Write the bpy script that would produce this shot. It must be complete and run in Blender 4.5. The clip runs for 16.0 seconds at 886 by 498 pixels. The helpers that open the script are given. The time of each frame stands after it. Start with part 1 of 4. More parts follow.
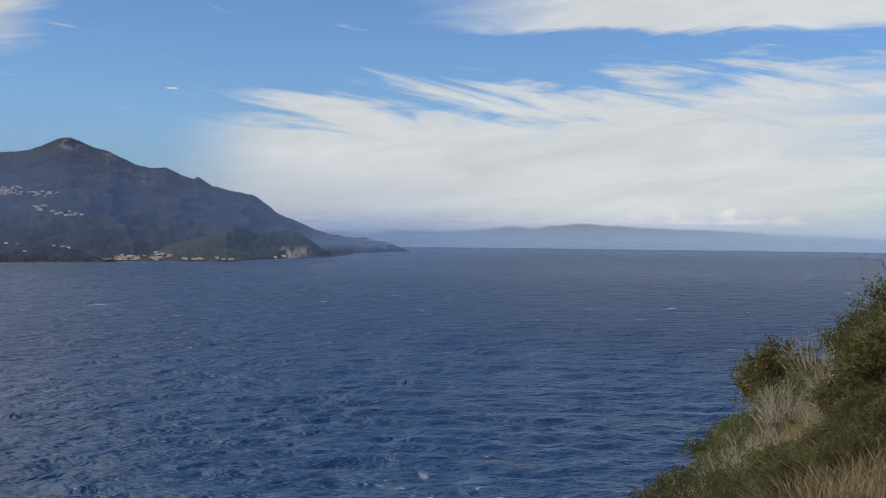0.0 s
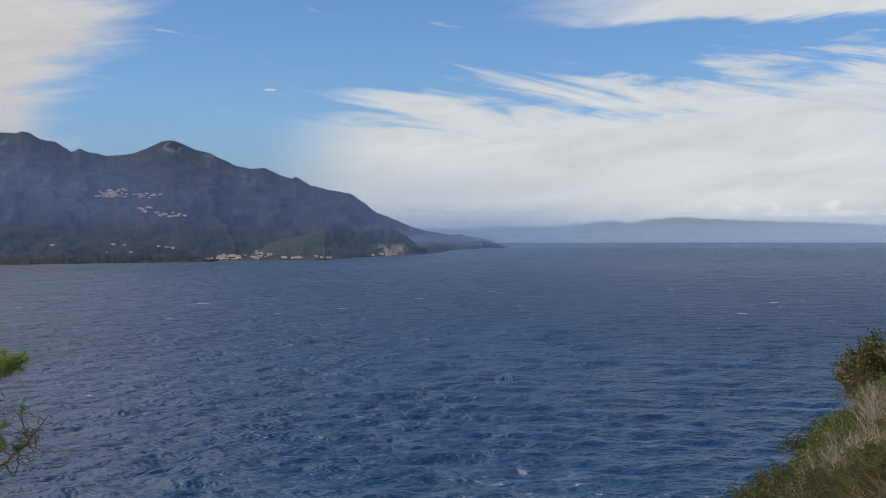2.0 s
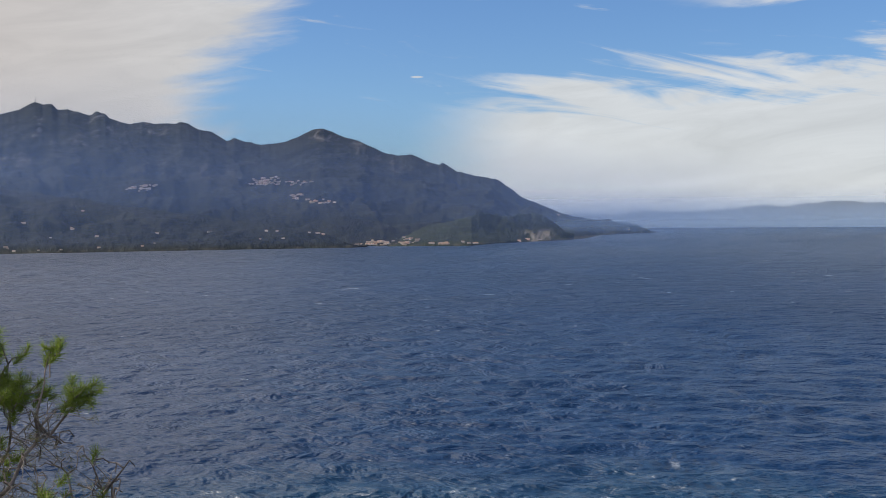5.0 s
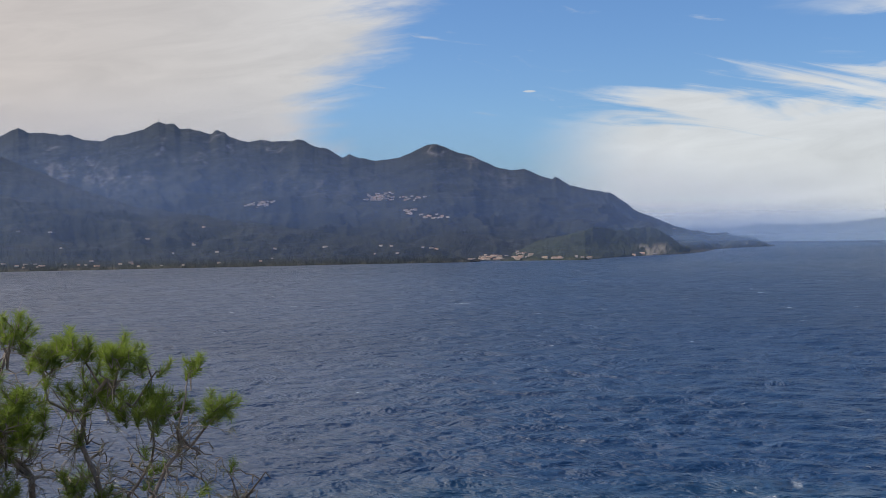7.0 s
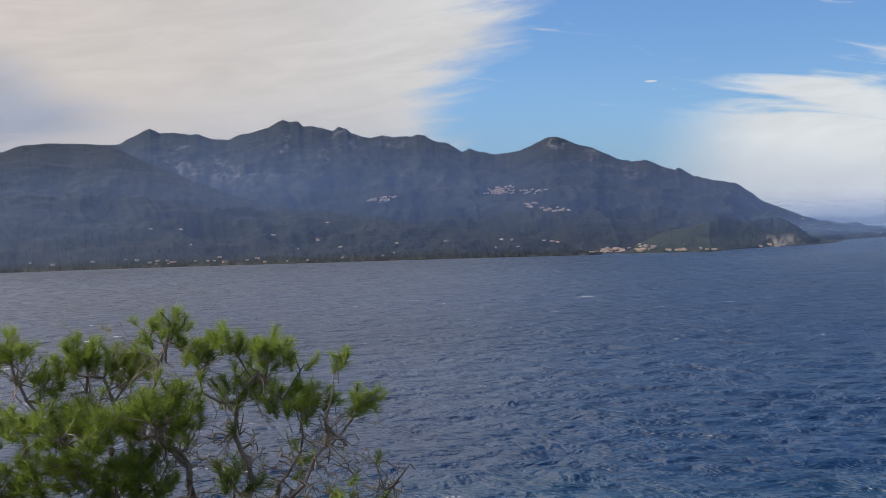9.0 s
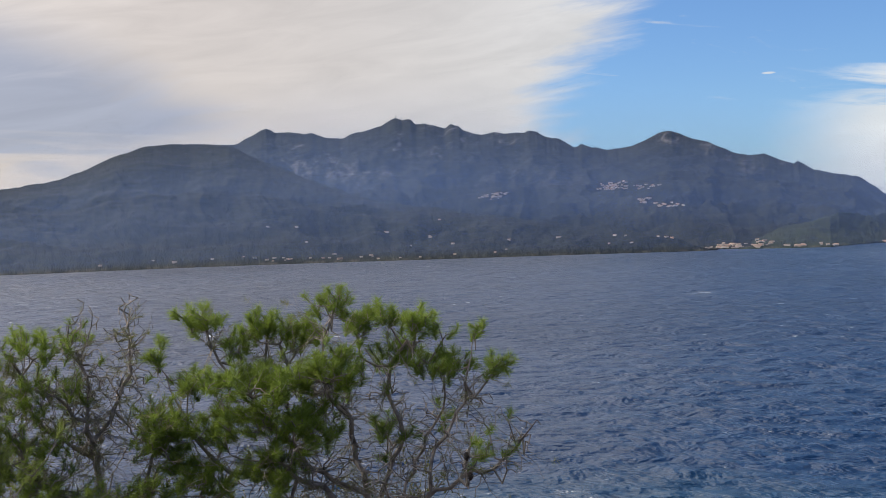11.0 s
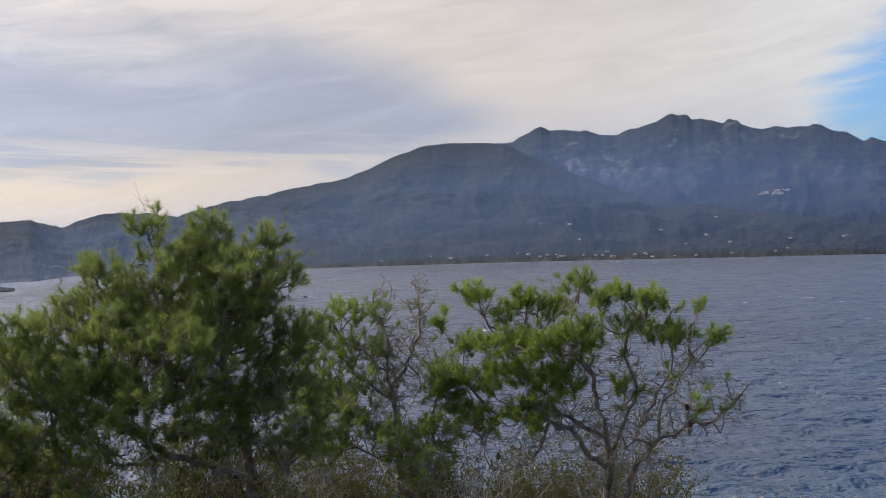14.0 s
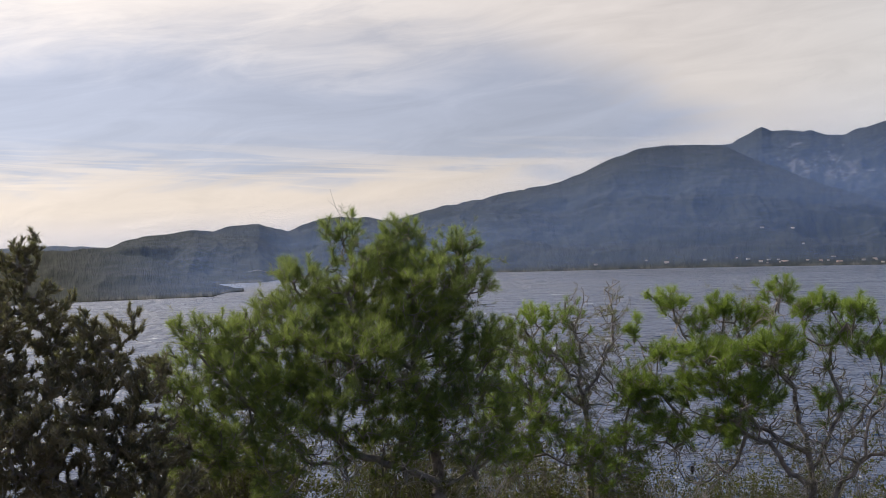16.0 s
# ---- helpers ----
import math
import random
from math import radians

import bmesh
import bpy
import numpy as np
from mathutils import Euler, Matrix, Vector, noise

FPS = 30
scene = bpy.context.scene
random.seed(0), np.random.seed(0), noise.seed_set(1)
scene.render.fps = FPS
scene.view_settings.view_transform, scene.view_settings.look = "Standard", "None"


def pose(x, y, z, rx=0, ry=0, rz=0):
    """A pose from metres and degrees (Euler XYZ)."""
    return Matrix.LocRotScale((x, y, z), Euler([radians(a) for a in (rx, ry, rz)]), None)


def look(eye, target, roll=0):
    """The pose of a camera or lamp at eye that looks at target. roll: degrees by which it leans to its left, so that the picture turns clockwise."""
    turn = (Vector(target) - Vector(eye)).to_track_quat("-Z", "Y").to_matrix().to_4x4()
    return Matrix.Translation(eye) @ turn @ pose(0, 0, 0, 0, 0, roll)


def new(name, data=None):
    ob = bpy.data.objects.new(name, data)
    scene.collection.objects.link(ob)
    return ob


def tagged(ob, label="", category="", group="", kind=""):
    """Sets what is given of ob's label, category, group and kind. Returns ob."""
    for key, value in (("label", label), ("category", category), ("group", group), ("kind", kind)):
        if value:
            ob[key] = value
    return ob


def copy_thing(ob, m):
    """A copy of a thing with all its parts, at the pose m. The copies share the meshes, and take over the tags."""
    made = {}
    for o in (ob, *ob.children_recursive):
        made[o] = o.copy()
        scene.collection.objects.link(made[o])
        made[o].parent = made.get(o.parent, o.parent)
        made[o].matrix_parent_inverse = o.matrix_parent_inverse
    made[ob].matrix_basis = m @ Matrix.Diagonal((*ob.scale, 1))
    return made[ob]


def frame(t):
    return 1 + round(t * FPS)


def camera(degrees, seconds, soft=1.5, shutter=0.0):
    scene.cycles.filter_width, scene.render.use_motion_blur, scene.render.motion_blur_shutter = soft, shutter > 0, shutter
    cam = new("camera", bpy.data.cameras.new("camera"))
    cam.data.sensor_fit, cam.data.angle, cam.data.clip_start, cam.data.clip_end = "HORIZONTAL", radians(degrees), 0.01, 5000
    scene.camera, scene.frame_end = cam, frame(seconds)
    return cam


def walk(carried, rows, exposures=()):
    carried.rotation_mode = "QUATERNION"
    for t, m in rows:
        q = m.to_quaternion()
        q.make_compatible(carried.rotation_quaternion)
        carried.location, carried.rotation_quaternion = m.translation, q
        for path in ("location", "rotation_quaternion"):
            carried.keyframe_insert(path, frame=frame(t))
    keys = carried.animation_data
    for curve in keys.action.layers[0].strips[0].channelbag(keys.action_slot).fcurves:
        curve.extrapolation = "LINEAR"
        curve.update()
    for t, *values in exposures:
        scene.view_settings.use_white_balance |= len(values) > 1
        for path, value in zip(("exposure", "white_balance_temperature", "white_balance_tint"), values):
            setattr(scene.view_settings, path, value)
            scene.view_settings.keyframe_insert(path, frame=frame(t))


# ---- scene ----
# ---- camera ----
cam = camera(42.3, 16.0, soft=0.8)
EYE = 40.0   # height of the road above the sea
# seconds, x, y, z, yaw, pitch, roll
PATH = (
    (0.0, 0.04, -0.92, 39.99, 0.28, -0.55, 0.65),
    (0.5, 0.09, -0.79, 39.98, 1.63, -0.44, 0.41),
    (1.0, 0.09, -0.82, 39.99, 3.02, -0.42, 0.14),
    (1.5, 0.11, -0.85, 39.99, 4.41, -0.56, -0.16),
    (2.0, 0.12, -0.86, 39.99, 5.09, -0.76, -0.15),
    (2.5, 0.14, -0.85, 39.99, 6.27, -0.82, -0.18),
    (3.0, -0.18, 0.92, 40.01, 7.22, -1.26, -0.19),
    (3.5, -0.36, 1.90, 40.01, 8.45, -1.47, -0.29),
    (4.0, -0.43, 2.03, 40.02, 9.71, -1.51, -0.33),
    (6.5, -0.61, 1.96, 40.05, 16.71, -0.96, -0.62),
    (7.0, -0.62, 1.91, 40.06, 18.05, -0.67, -0.69),
    (7.5, -0.64, 1.88, 40.07, 19.32, -0.56, -0.81),
    (8.0, -0.72, 1.87, 40.08, 21.20, -0.53, -1.04),
    (8.5, -0.76, 1.87, 40.08, 22.75, -0.73, -1.17),
    (11.0, -0.18, 0.32, 40.01, 29.68, -0.92, -1.59),
    (11.5, -0.01, 0.02, 40.00, 31.45, -0.96, -1.52),
    (12.0, 0.02, -0.04, 40.00, 33.07, -1.01, -1.45),
    (12.5, -0.03, 0.04, 40.00, 35.01, -1.03, -1.40),
    (13.0, -0.02, 0.03, 40.00, 38.59, -1.22, -1.31),
    (13.5, 0.63, -0.75, 39.96, 39.91, -0.95, -1.30),
    (14.0, 1.48, -1.53, 39.93, 43.29, -0.71, -1.34),
    (14.5, 1.52, -1.41, 39.94, 47.02, -0.70, -1.33),
    (15.0, 1.56, -1.38, 39.94, 49.09, -0.54, -1.34),
    (15.5, 1.54, -1.33, 39.95, 50.50, -0.42, -1.27),
    (16.0, 1.62, -1.31, 39.95, 53.97, -0.29, -1.21),
)
walk(cam, [(t, pose(x, y, z, 90 + pitch, -roll, yaw)) for t, x, y, z, yaw, pitch, roll in PATH],
     exposures=((0.0, -0.24), (4.0, -0.22), (8.5, -0.14), (11.0, 0.0), (16.0, 0.04)))

# ---- light ----
SUN_AZ, SUN_EL = 107.0, 38.0      # to the left of the view, mid-high
def heading(az, el=0.0):
    a, e = radians(az), radians(el)
    return Vector((-math.sin(a) * math.cos(e), math.cos(a) * math.cos(e), math.sin(e)))


sun = new("sun", bpy.data.lights.new("sun", "SUN"))
sun.data.energy, sun.data.angle, sun.data.color = 3.4, radians(1.5), (1.0, 0.93, 0.82)
sun.matrix_world = look(heading(SUN_AZ, SUN_EL) * 100, (0, 0, 0))


class Nodes:
    """Short way to write node trees."""
    def __init__(self, tree):
        self.t = tree
        tree.nodes.clear()

    def put(self, target, value):
        if isinstance(value, bpy.types.NodeSocket):
            self.t.links.new(value, target)
        elif value is not None:
            target.default_value = value

    def add(self, kind, out=0, props=None, **ins):
        n = self.t.nodes.new(kind)
        for k, v in (props or {}).items():
            setattr(n, k, v)
        for k, v in ins.items():
            key = int(k[1:]) if k[0] == "i" and k[1:].isdigit() else k.replace("_", " ")
            self.put(n.inputs[key], v)
        return n.outputs[out] if len(n.outputs) else None

    def m(self, op, a, b=None, c=None, clamp=False):
        n = self.t.nodes.new("ShaderNodeMath")
        n.operation, n.use_clamp = op, clamp
        for s, v in zip(n.inputs, (a, b, c)):
            self.put(s, v)
        return n.outputs[0]

    def step(self, v, lo, hi):
        n = self.t.nodes.new("ShaderNodeMapRange")
        n.interpolation_type = "SMOOTHSTEP"
        for s, x in zip(n.inputs, (v, lo, hi, 0.0, 1.0)):
            self.put(s, x)
        return n.outputs[0]

    def mix(self, f, a, b):
        n = self.t.nodes.new("ShaderNodeMix")
        n.data_type = "RGBA"
        self.put(n.inputs[0], f)
        for s, v in ((n.inputs[6], a), (n.inputs[7], b)):
            self.put(s, (*v, 1.0) if isinstance(v, tuple) and len(v) == 3 else v)
        return n.outputs[2]

    def vec(self, x, y, z=0.0):
        return self.add("ShaderNodeCombineXYZ", X=x, Y=y, Z=z)

    def noise(self, vec, scale, detail=4.0, rough=0.55, dist=0.0, out=0):
        return self.add("ShaderNodeTexNoise", out, Vector=vec, Scale=scale, Detail=detail, Roughness=rough, Distortion=dist)


def sky_world():
    w = bpy.data.worlds.new("sky")
    scene.world, w.use_nodes = w, True
    n = Nodes(w.node_tree)
    sky = n.add("ShaderNodeTexSky", props=dict(sky_type="NISHITA", sun_disc=False, sun_elevation=radians(SUN_EL),
                sun_rotation=radians(-SUN_AZ), air_density=1.0, dust_density=0.6, ozone_density=2.5, altitude=50.0))
    d = n.add("ShaderNodeTexCoord", 0)
    s = n.t.nodes.new("ShaderNodeSeparateXYZ")
    n.put(s.inputs[0], d)
    x, y, z = s.outputs
    az = n.m("MULTIPLY", n.m("ARCTAN2", n.m("MULTIPLY", x, -1.0), y), 57.2958)
    el = n.m("MULTIPLY", n.m("ARCSINE", z), 57.2958)
    # streaky field: long along the heading, slightly tilted
    def field(sx, sy, tilt, scale, detail=5.0, dist=0.4, off=0.0):
        v = n.vec(n.m("MULTIPLY", az, sx), n.m("MULTIPLY", n.m("ADD", el, n.m("MULTIPLY", az, tilt)), sy), off)
        return n.noise(v, scale, detail, 0.6, dist)
    big = field(0.05, 0.16, 0.1, 1.6)
    fine = field(0.10, 0.5, 0.12, 1.5, 6.0, 0.8, 3.0)
    wisp = field(0.22, 0.9, -0.10, 0.9, 5.0, 0.9, 7.0)
    both = n.m("ADD", n.m("MULTIPLY", n.m("SUBTRACT", big, 0.5), 5.0), n.m("MULTIPLY", n.m("SUBTRACT", fine, 0.5), 3.4))
    # cirrus wedge over the open sea
    finger = field(0.10, 0.85, -0.17, 1.0, 5.0, 0.7, 21.0)
    top = n.m("ADD", n.m("ADD", n.m("MULTIPLY", az, -0.07), 6.6), n.m("MULTIPLY", n.m("SUBTRACT", finger, 0.5), 9.0))
    up = n.m("SUBTRACT", 1.0, n.step(n.m("ADD", el, n.m("MULTIPLY", both, 0.8)), n.m("SUBTRACT", top, 1.1), n.m("ADD", top, 1.2)))
    left = n.step(n.m("ADD", n.m("MULTIPLY", az, -1.0), n.m("MULTIPLY", n.m("SUBTRACT", big, 0.5), 6.0)), n.m("ADD", -17.0, n.m("MULTIPLY", el, 0.35)), -8.0)
    wedge = n.m("MULTIPLY", up, left)
    gap = n.m("MULTIPLY", n.step(az, -14.0, -24.0), n.step(field(0.03, 0.55, 0.04, 1.3), 0.45, 0.62))
    wedge = n.m("MULTIPLY", wedge, n.m("SUBTRACT", 1.0, n.m("MULTIPLY", gap, 0.7)))
    wedge = n.m("MULTIPLY", wedge, n.step(el, -4.0, 1.0))
    # band high up over the sea
    band = n.m("MULTIPLY", n.m("SUBTRACT", 1.0, n.step(n.m("ADD", el, both), 15.0, 20.0)), n.m("MULTIPLY", n.step(n.m("ADD", el, n.m("MULTIPLY", both, 0.35)), 10.0, 10.5), n.step(n.m("ADD", n.m("MULTIPLY", az, -1.0), n.m("MULTIPLY", both, 1.5)), -2.0, 7.0)))
    # sheet over the mountains
    edge = n.m("ADD", n.m("MULTIPLY", n.m("MINIMUM", el, 22.0), -0.55), 27.6)
    feather = n.m("MULTIPLY", n.m("SUBTRACT", field(0.09, 0.62, 0.10, 1.1, 5.0, 0.6, 31.0), 0.5), 9.0)
    sheet = n.step(n.m("ADD", n.m("ADD", az, n.m("MULTIPLY", both, 0.8)), feather), n.m("SUBTRACT", edge, 2.4), n.m("ADD", edge, 2.0))
    loose = n.m("MULTIPLY", n.step(wisp, 0.6, 0.8), n.m("MULTIPLY", n.step(el, 5.0, 7.0), 0.5))
    lit = n.m("MAXIMUM", n.m("MAXIMUM", wedge, band), sheet)
    # one short streak standing alone in the blue
    dash = n.m("ADD", n.m("POWER", n.m("DIVIDE", n.m("SUBTRACT", az, 13.65), 0.34), 2.0), n.m("POWER", n.m("DIVIDE", n.m("SUBTRACT", el, 7.1), 0.06), 2.0))
    loose = n.m("MAXIMUM", loose, n.m("MULTIPLY", n.m("SUBTRACT", 1.0, n.step(dash, 0.2, 1.3)), 0.75))
    cover = n.m("MAXIMUM", n.m("MULTIPLY", lit, 0.94), loose)
    # the sheet is thinner low on the left and shows a grey-blue belly
    belly = n.m("MULTIPLY", n.step(n.m("ADD", az, n.m("MULTIPLY", both, 1.6)), n.m("ADD", 27.0, n.m("MULTIPLY", el, 1.8)), n.m("ADD", 34.0, n.m("MULTIPLY", el, 1.8))),
                n.m("SUBTRACT", 1.0, n.step(n.m("ADD", el, both), 7.0, 12.5)))
    streak = n.step(field(0.035, 0.75, -0.05, 1.7, 5.0, 0.5, 11.0), 0.47, 0.62)
    rim = n.m("MAXIMUM", 3.2, n.m("ADD", 3.0, n.m("MULTIPLY", n.m("SUBTRACT", 50.0, az), 0.26)))
    belly = n.m("MULTIPLY", belly, n.step(n.m("ADD", el, n.m("MULTIPLY", both, 0.65)), n.m("SUBTRACT", rim, 0.6), n.m("ADD", rim, 0.9)))
    belly = n.m("MULTIPLY", belly, n.m("SUBTRACT", 1.0, n.m("MULTIPLY", streak, n.m("SUBTRACT", 1.0, n.step(el, 2.5, 6.0)))))
    cloud_gain = n.add("ShaderNodeMapRange", i0=fine, i1=0.25, i2=0.75, i3=0.86, i4=1.06)
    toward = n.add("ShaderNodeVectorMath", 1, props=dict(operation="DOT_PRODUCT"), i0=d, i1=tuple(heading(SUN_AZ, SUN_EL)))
    # added brightness for unseen clouds above the view, so the sea reflects more
    cloud_gain = n.m("MULTIPLY", cloud_gain, n.m("ADD", 1.0, n.m("MULTIPLY", n.step(el, 11.0, 32.0), n.m("ADD", 0.25, n.m("MULTIPLY", n.step(az, 0.0, 34.0), 0.9)))))
    cloud_gain = n.m("MULTIPLY", cloud_gain, n.m("ADD", 0.95, n.m("MULTIPLY", n.m("POWER", n.m("MAXIMUM", toward, 0.0), 4.0), 1.5)))
    white = n.mix(n.step(az, 5.0, 45.0), (0.84, 0.87, 0.89), (0.72, 0.65, 0.60))
    low = n.m("MULTIPLY", n.step(az, 42.0, 58.0), n.m("SUBTRACT", 1.0, n.step(el, 2.5, 6.5)))
    white = n.mix(low, white, (0.74, 0.635, 0.55))
    white = n.mix(n.m("MULTIPLY", belly, 0.9), white, (0.39, 0.42, 0.52))
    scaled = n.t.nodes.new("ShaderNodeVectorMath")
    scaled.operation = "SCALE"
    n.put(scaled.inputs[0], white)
    n.put(scaled.inputs[3], cloud_gain)
    dim = n.t.nodes.new("ShaderNodeVectorMath")
    dim.operation = "MULTIPLY"
    n.put(dim.inputs[0], sky)
    dim.inputs[1].default_value = (0.082, 0.108, 0.145)
    # heaped clouds low over the far island
    puff = n.noise(n.vec(az, n.m("MULTIPLY", el, 1.5)), 0.75, 5.0)
    heap = n.m("MULTIPLY", n.step(n.m("ADD", n.m("MULTIPLY", n.m("SUBTRACT", puff, 0.5), 3.0), n.m("SUBTRACT", 1.15, el)), -0.05, 0.35), n.step(el, 0.72, 0.9))
    heap = n.m("MULTIPLY", heap, n.m("MULTIPLY", n.step(az, -19.0, -15.0), n.m("SUBTRACT", 1.0, n.step(az, -11.0, -7.0))))
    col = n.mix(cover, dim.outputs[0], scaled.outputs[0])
    col = n.mix(n.m("MULTIPLY", heap, 0.85), col, (0.98, 0.95, 0.93))
    n.add("ShaderNodeOutputWorld", Surface=n.add("ShaderNodeBackground", Color=col, Strength=1.0))


sky_world()


# ---- materials ----
def material(name, build, rough=0.8, **more):
    mat = bpy.data.materials.new(name)
    mat.use_nodes = True
    n = Nodes(mat.node_tree)
    pos = n.add("ShaderNodeTexCoord", 3)
    color, bump, *gloss = build(n, pos)
    rough = gloss[0] if gloss else rough
    normal = None
    if bump is not None:
        height, strength, dist = bump
        normal = n.add("ShaderNodeBump", Height=height, Strength=strength, Distance=dist)
    ins = dict(Base_Color=color, Roughness=rough)
    ins.update(more)
    bsdf = n.add("ShaderNodeBsdfPrincipled", **ins)
    if normal is not None:
        n.put(bsdf.node.inputs["Normal"], normal)
    n.add("ShaderNodeOutputMaterial", Surface=bsdf)
    return mat


def ramp(n, f, lo, hi, a, b):
    return n.mix(n.step(f, lo, hi), a, b)


def island(n):
    return n.add("ShaderNodeNewGeometry", "Random Per Island")


def obj_random(n):
    return n.add("ShaderNodeObjectInfo", "Random")


def sea_build(n, pos):
    far = n.noise(pos, 0.004, 3.0)
    c = ramp(n, far, 0.35, 0.65, (0.006, 0.026, 0.074), (0.009, 0.034, 0.094))
    sep = n.t.nodes.new("ShaderNodeSeparateXYZ")
    n.put(sep.inputs[0], pos)
    long_ = n.vec(n.m("MULTIPLY", sep.outputs[0], 0.65), sep.outputs[1], 0.0)
    dist = n.add("ShaderNodeVectorMath", 1, props=dict(operation="LENGTH"), i0=pos)
    # paler shallow water near the rocks, with foam
    near = n.m("SUBTRACT", 1.0, n.step(n.m("ADD", dist, n.m("MULTIPLY", n.noise(pos, 0.03, 4.0), 60.0)), 175.0, 232.0))
    c = n.mix(n.m("MULTIPLY", near, 0.3), c, (0.03, 0.10, 0.14))
    spot = n.noise(long_, 0.30, 6.0, 0.62, 0.7)
    patch = n.noise(pos, 0.012, 3.0)
    foam = n.m("MULTIPLY", n.step(spot, 0.675, 0.72), n.step(patch, 0.46, 0.60))
    # wave crests that break far out
    wide = n.noise(n.vec(n.m("MULTIPLY", sep.outputs[0], 0.8), sep.outputs[1], 5.0), 0.10, 5.0, 0.6, 0.5)
    foam = n.m("MAXIMUM", foam, n.m("MULTIPLY", n.step(wide, 0.69, 0.715), n.step(dist, 300.0, 500.0)))
    surf = n.m("MULTIPLY", near, n.step(n.noise(pos, 0.12, 6.0, 0.7, 1.0), 0.60, 0.70))
    c = n.mix(n.m("MAXIMUM", foam, surf), c, (0.62, 0.66, 0.70))
    h = n.m("MULTIPLY", n.noise(long_, 0.9, 3.0, 0.55, 0.3), 0.45)
    h = n.m("ADD", h, n.m("MULTIPLY", n.noise(long_, 0.28, 3.0, 0.55, 0.2), 2.0))
    h = n.m("ADD", h, n.m("MULTIPLY", n.noise(long_, 0.085, 4.0, 0.62, 0.6), n.add("ShaderNodeMapRange", i0=dist, i1=200.0, i2=900.0, i3=5.0, i4=13.0)))
    h = n.m("ADD", h, n.m("MULTIPLY", n.noise(long_, 0.026, 4.0, 0.65, 0.5), n.add("ShaderNodeMapRange", i0=dist, i1=300.0, i2=1600.0, i3=0.0, i4=34.0)))
    gloss = n.m("SUBTRACT", n.add("ShaderNodeMapRange", i0=dist, i1=120.0, i2=450.0, i3=0.25, i4=0.42),
                n.add("ShaderNodeMapRange", i0=dist, i1=450.0, i2=1400.0, i3=0.0, i4=0.14))
    return c, (h, 0.9, 1.0), gloss


def scrub_build(n, pos, lush=False):
    """Maquis with granite showing through, higher up more of it."""
    sep = n.t.nodes.new("ShaderNodeSeparateXYZ")
    n.put(sep.inputs[0], pos)
    x, y, z = sep.outputs
    az = n.m("ARCTAN2", n.m("MULTIPLY", x, -1.0), y)
    # the slope unrolled: along the hillside and up it
    hill = n.vec(n.m("MULTIPLY", az, 2600.0), n.m("MULTIPLY", z, 1.3), n.m("MULTIPLY", y, 0.15))
    blot = n.noise(hill, 0.014, 5.0, 0.6, 0.4)
    fine = n.noise(hill, 0.12, 4.0, 0.7)
    c = ramp(n, blot, 0.35, 0.68, (0.007, 0.010, 0.008), (0.017, 0.020, 0.015))
    c = ramp(n, fine, 0.46, 0.70, c, (0.023, 0.027, 0.019))
    c = ramp(n, fine, 0.44, 0.30, c, (0.005, 0.007, 0.006))
    crag = n.vec(n.m("MULTIPLY", az, 2600.0), n.m("ADD", n.m("MULTIPLY", z, 0.7), n.m("MULTIPLY", az, 900.0)), 0.0)
    ribs = n.noise(crag, 0.035, 6.0, 0.72, 0.6)
    reach = n.add("ShaderNodeVectorMath", 1, props=dict(operation="LENGTH"), i0=pos)
    wide = n.noise(hill, 0.0042, 3.0, 0.55)
    rock = n.m("MULTIPLY", n.step(n.m("ADD", ribs, n.m("MULTIPLY", n.m("SUBTRACT", wide, 0.5), 0.7)), 0.57, 0.74), n.m("MULTIPLY", n.step(z, 105.0, 260.0), n.step(reach, 2650.0, 3050.0)))
    c = n.mix(n.m("MULTIPLY", rock, 0.55), c, (0.17, 0.155, 0.14))
    if lush:
        c = n.mix(0.3, c, (0.050, 0.064, 0.030))
        c = ramp(n, n.noise(hill, 0.035, 4.0, 0.6), 0.52, 0.60, c, (0.024, 0.032, 0.016))
        face = n.m("MULTIPLY", n.step(az, 0.112, 0.128), n.m("SUBTRACT", 1.0, n.step(az, 0.142, 0.152)))
        cliff = n.m("MULTIPLY", n.m("MULTIPLY", n.m("SUBTRACT", 1.0, n.step(z, 10.0, 26.0)), face), n.step(n.noise(crag, 0.05, 5.0, 0.65, 0.6), 0.42, 0.58))
        c = n.mix(n.m("MULTIPLY", cliff, 0.75), c, (0.30, 0.26, 0.20))
    shore = n.m("MULTIPLY", n.m("SUBTRACT", 1.0, n.step(z, 1.0, 4.0)), n.step(n.noise(hill, 0.05, 4.0), 0.45, 0.6))
    c = n.mix(n.m("MULTIPLY", shore, 0.16), c, (0.26, 0.23, 0.20))
    return c, (n.m("ADD", n.m("MULTIPLY", blot, 10.0), n.m("MULTIPLY", fine, 4.0)), 0.8, 1.0)


def plain(col, col2, scale, bump=0.4, dist=0.01):
    def build(n, pos):
        f = n.noise(pos, scale, 5.0, 0.6)
        return ramp(n, f, 0.3, 0.7, col, col2), (f, bump, dist)
    return build


def leafy(a, b, c):
    def build(n, pos):
        f = n.noise(pos, 3.2, 3.0)
        col = ramp(n, f, 0.35, 0.65, a, b)
        return n.mix(n.m("MULTIPLY", island(n), 0.6), col, c), None
    return build


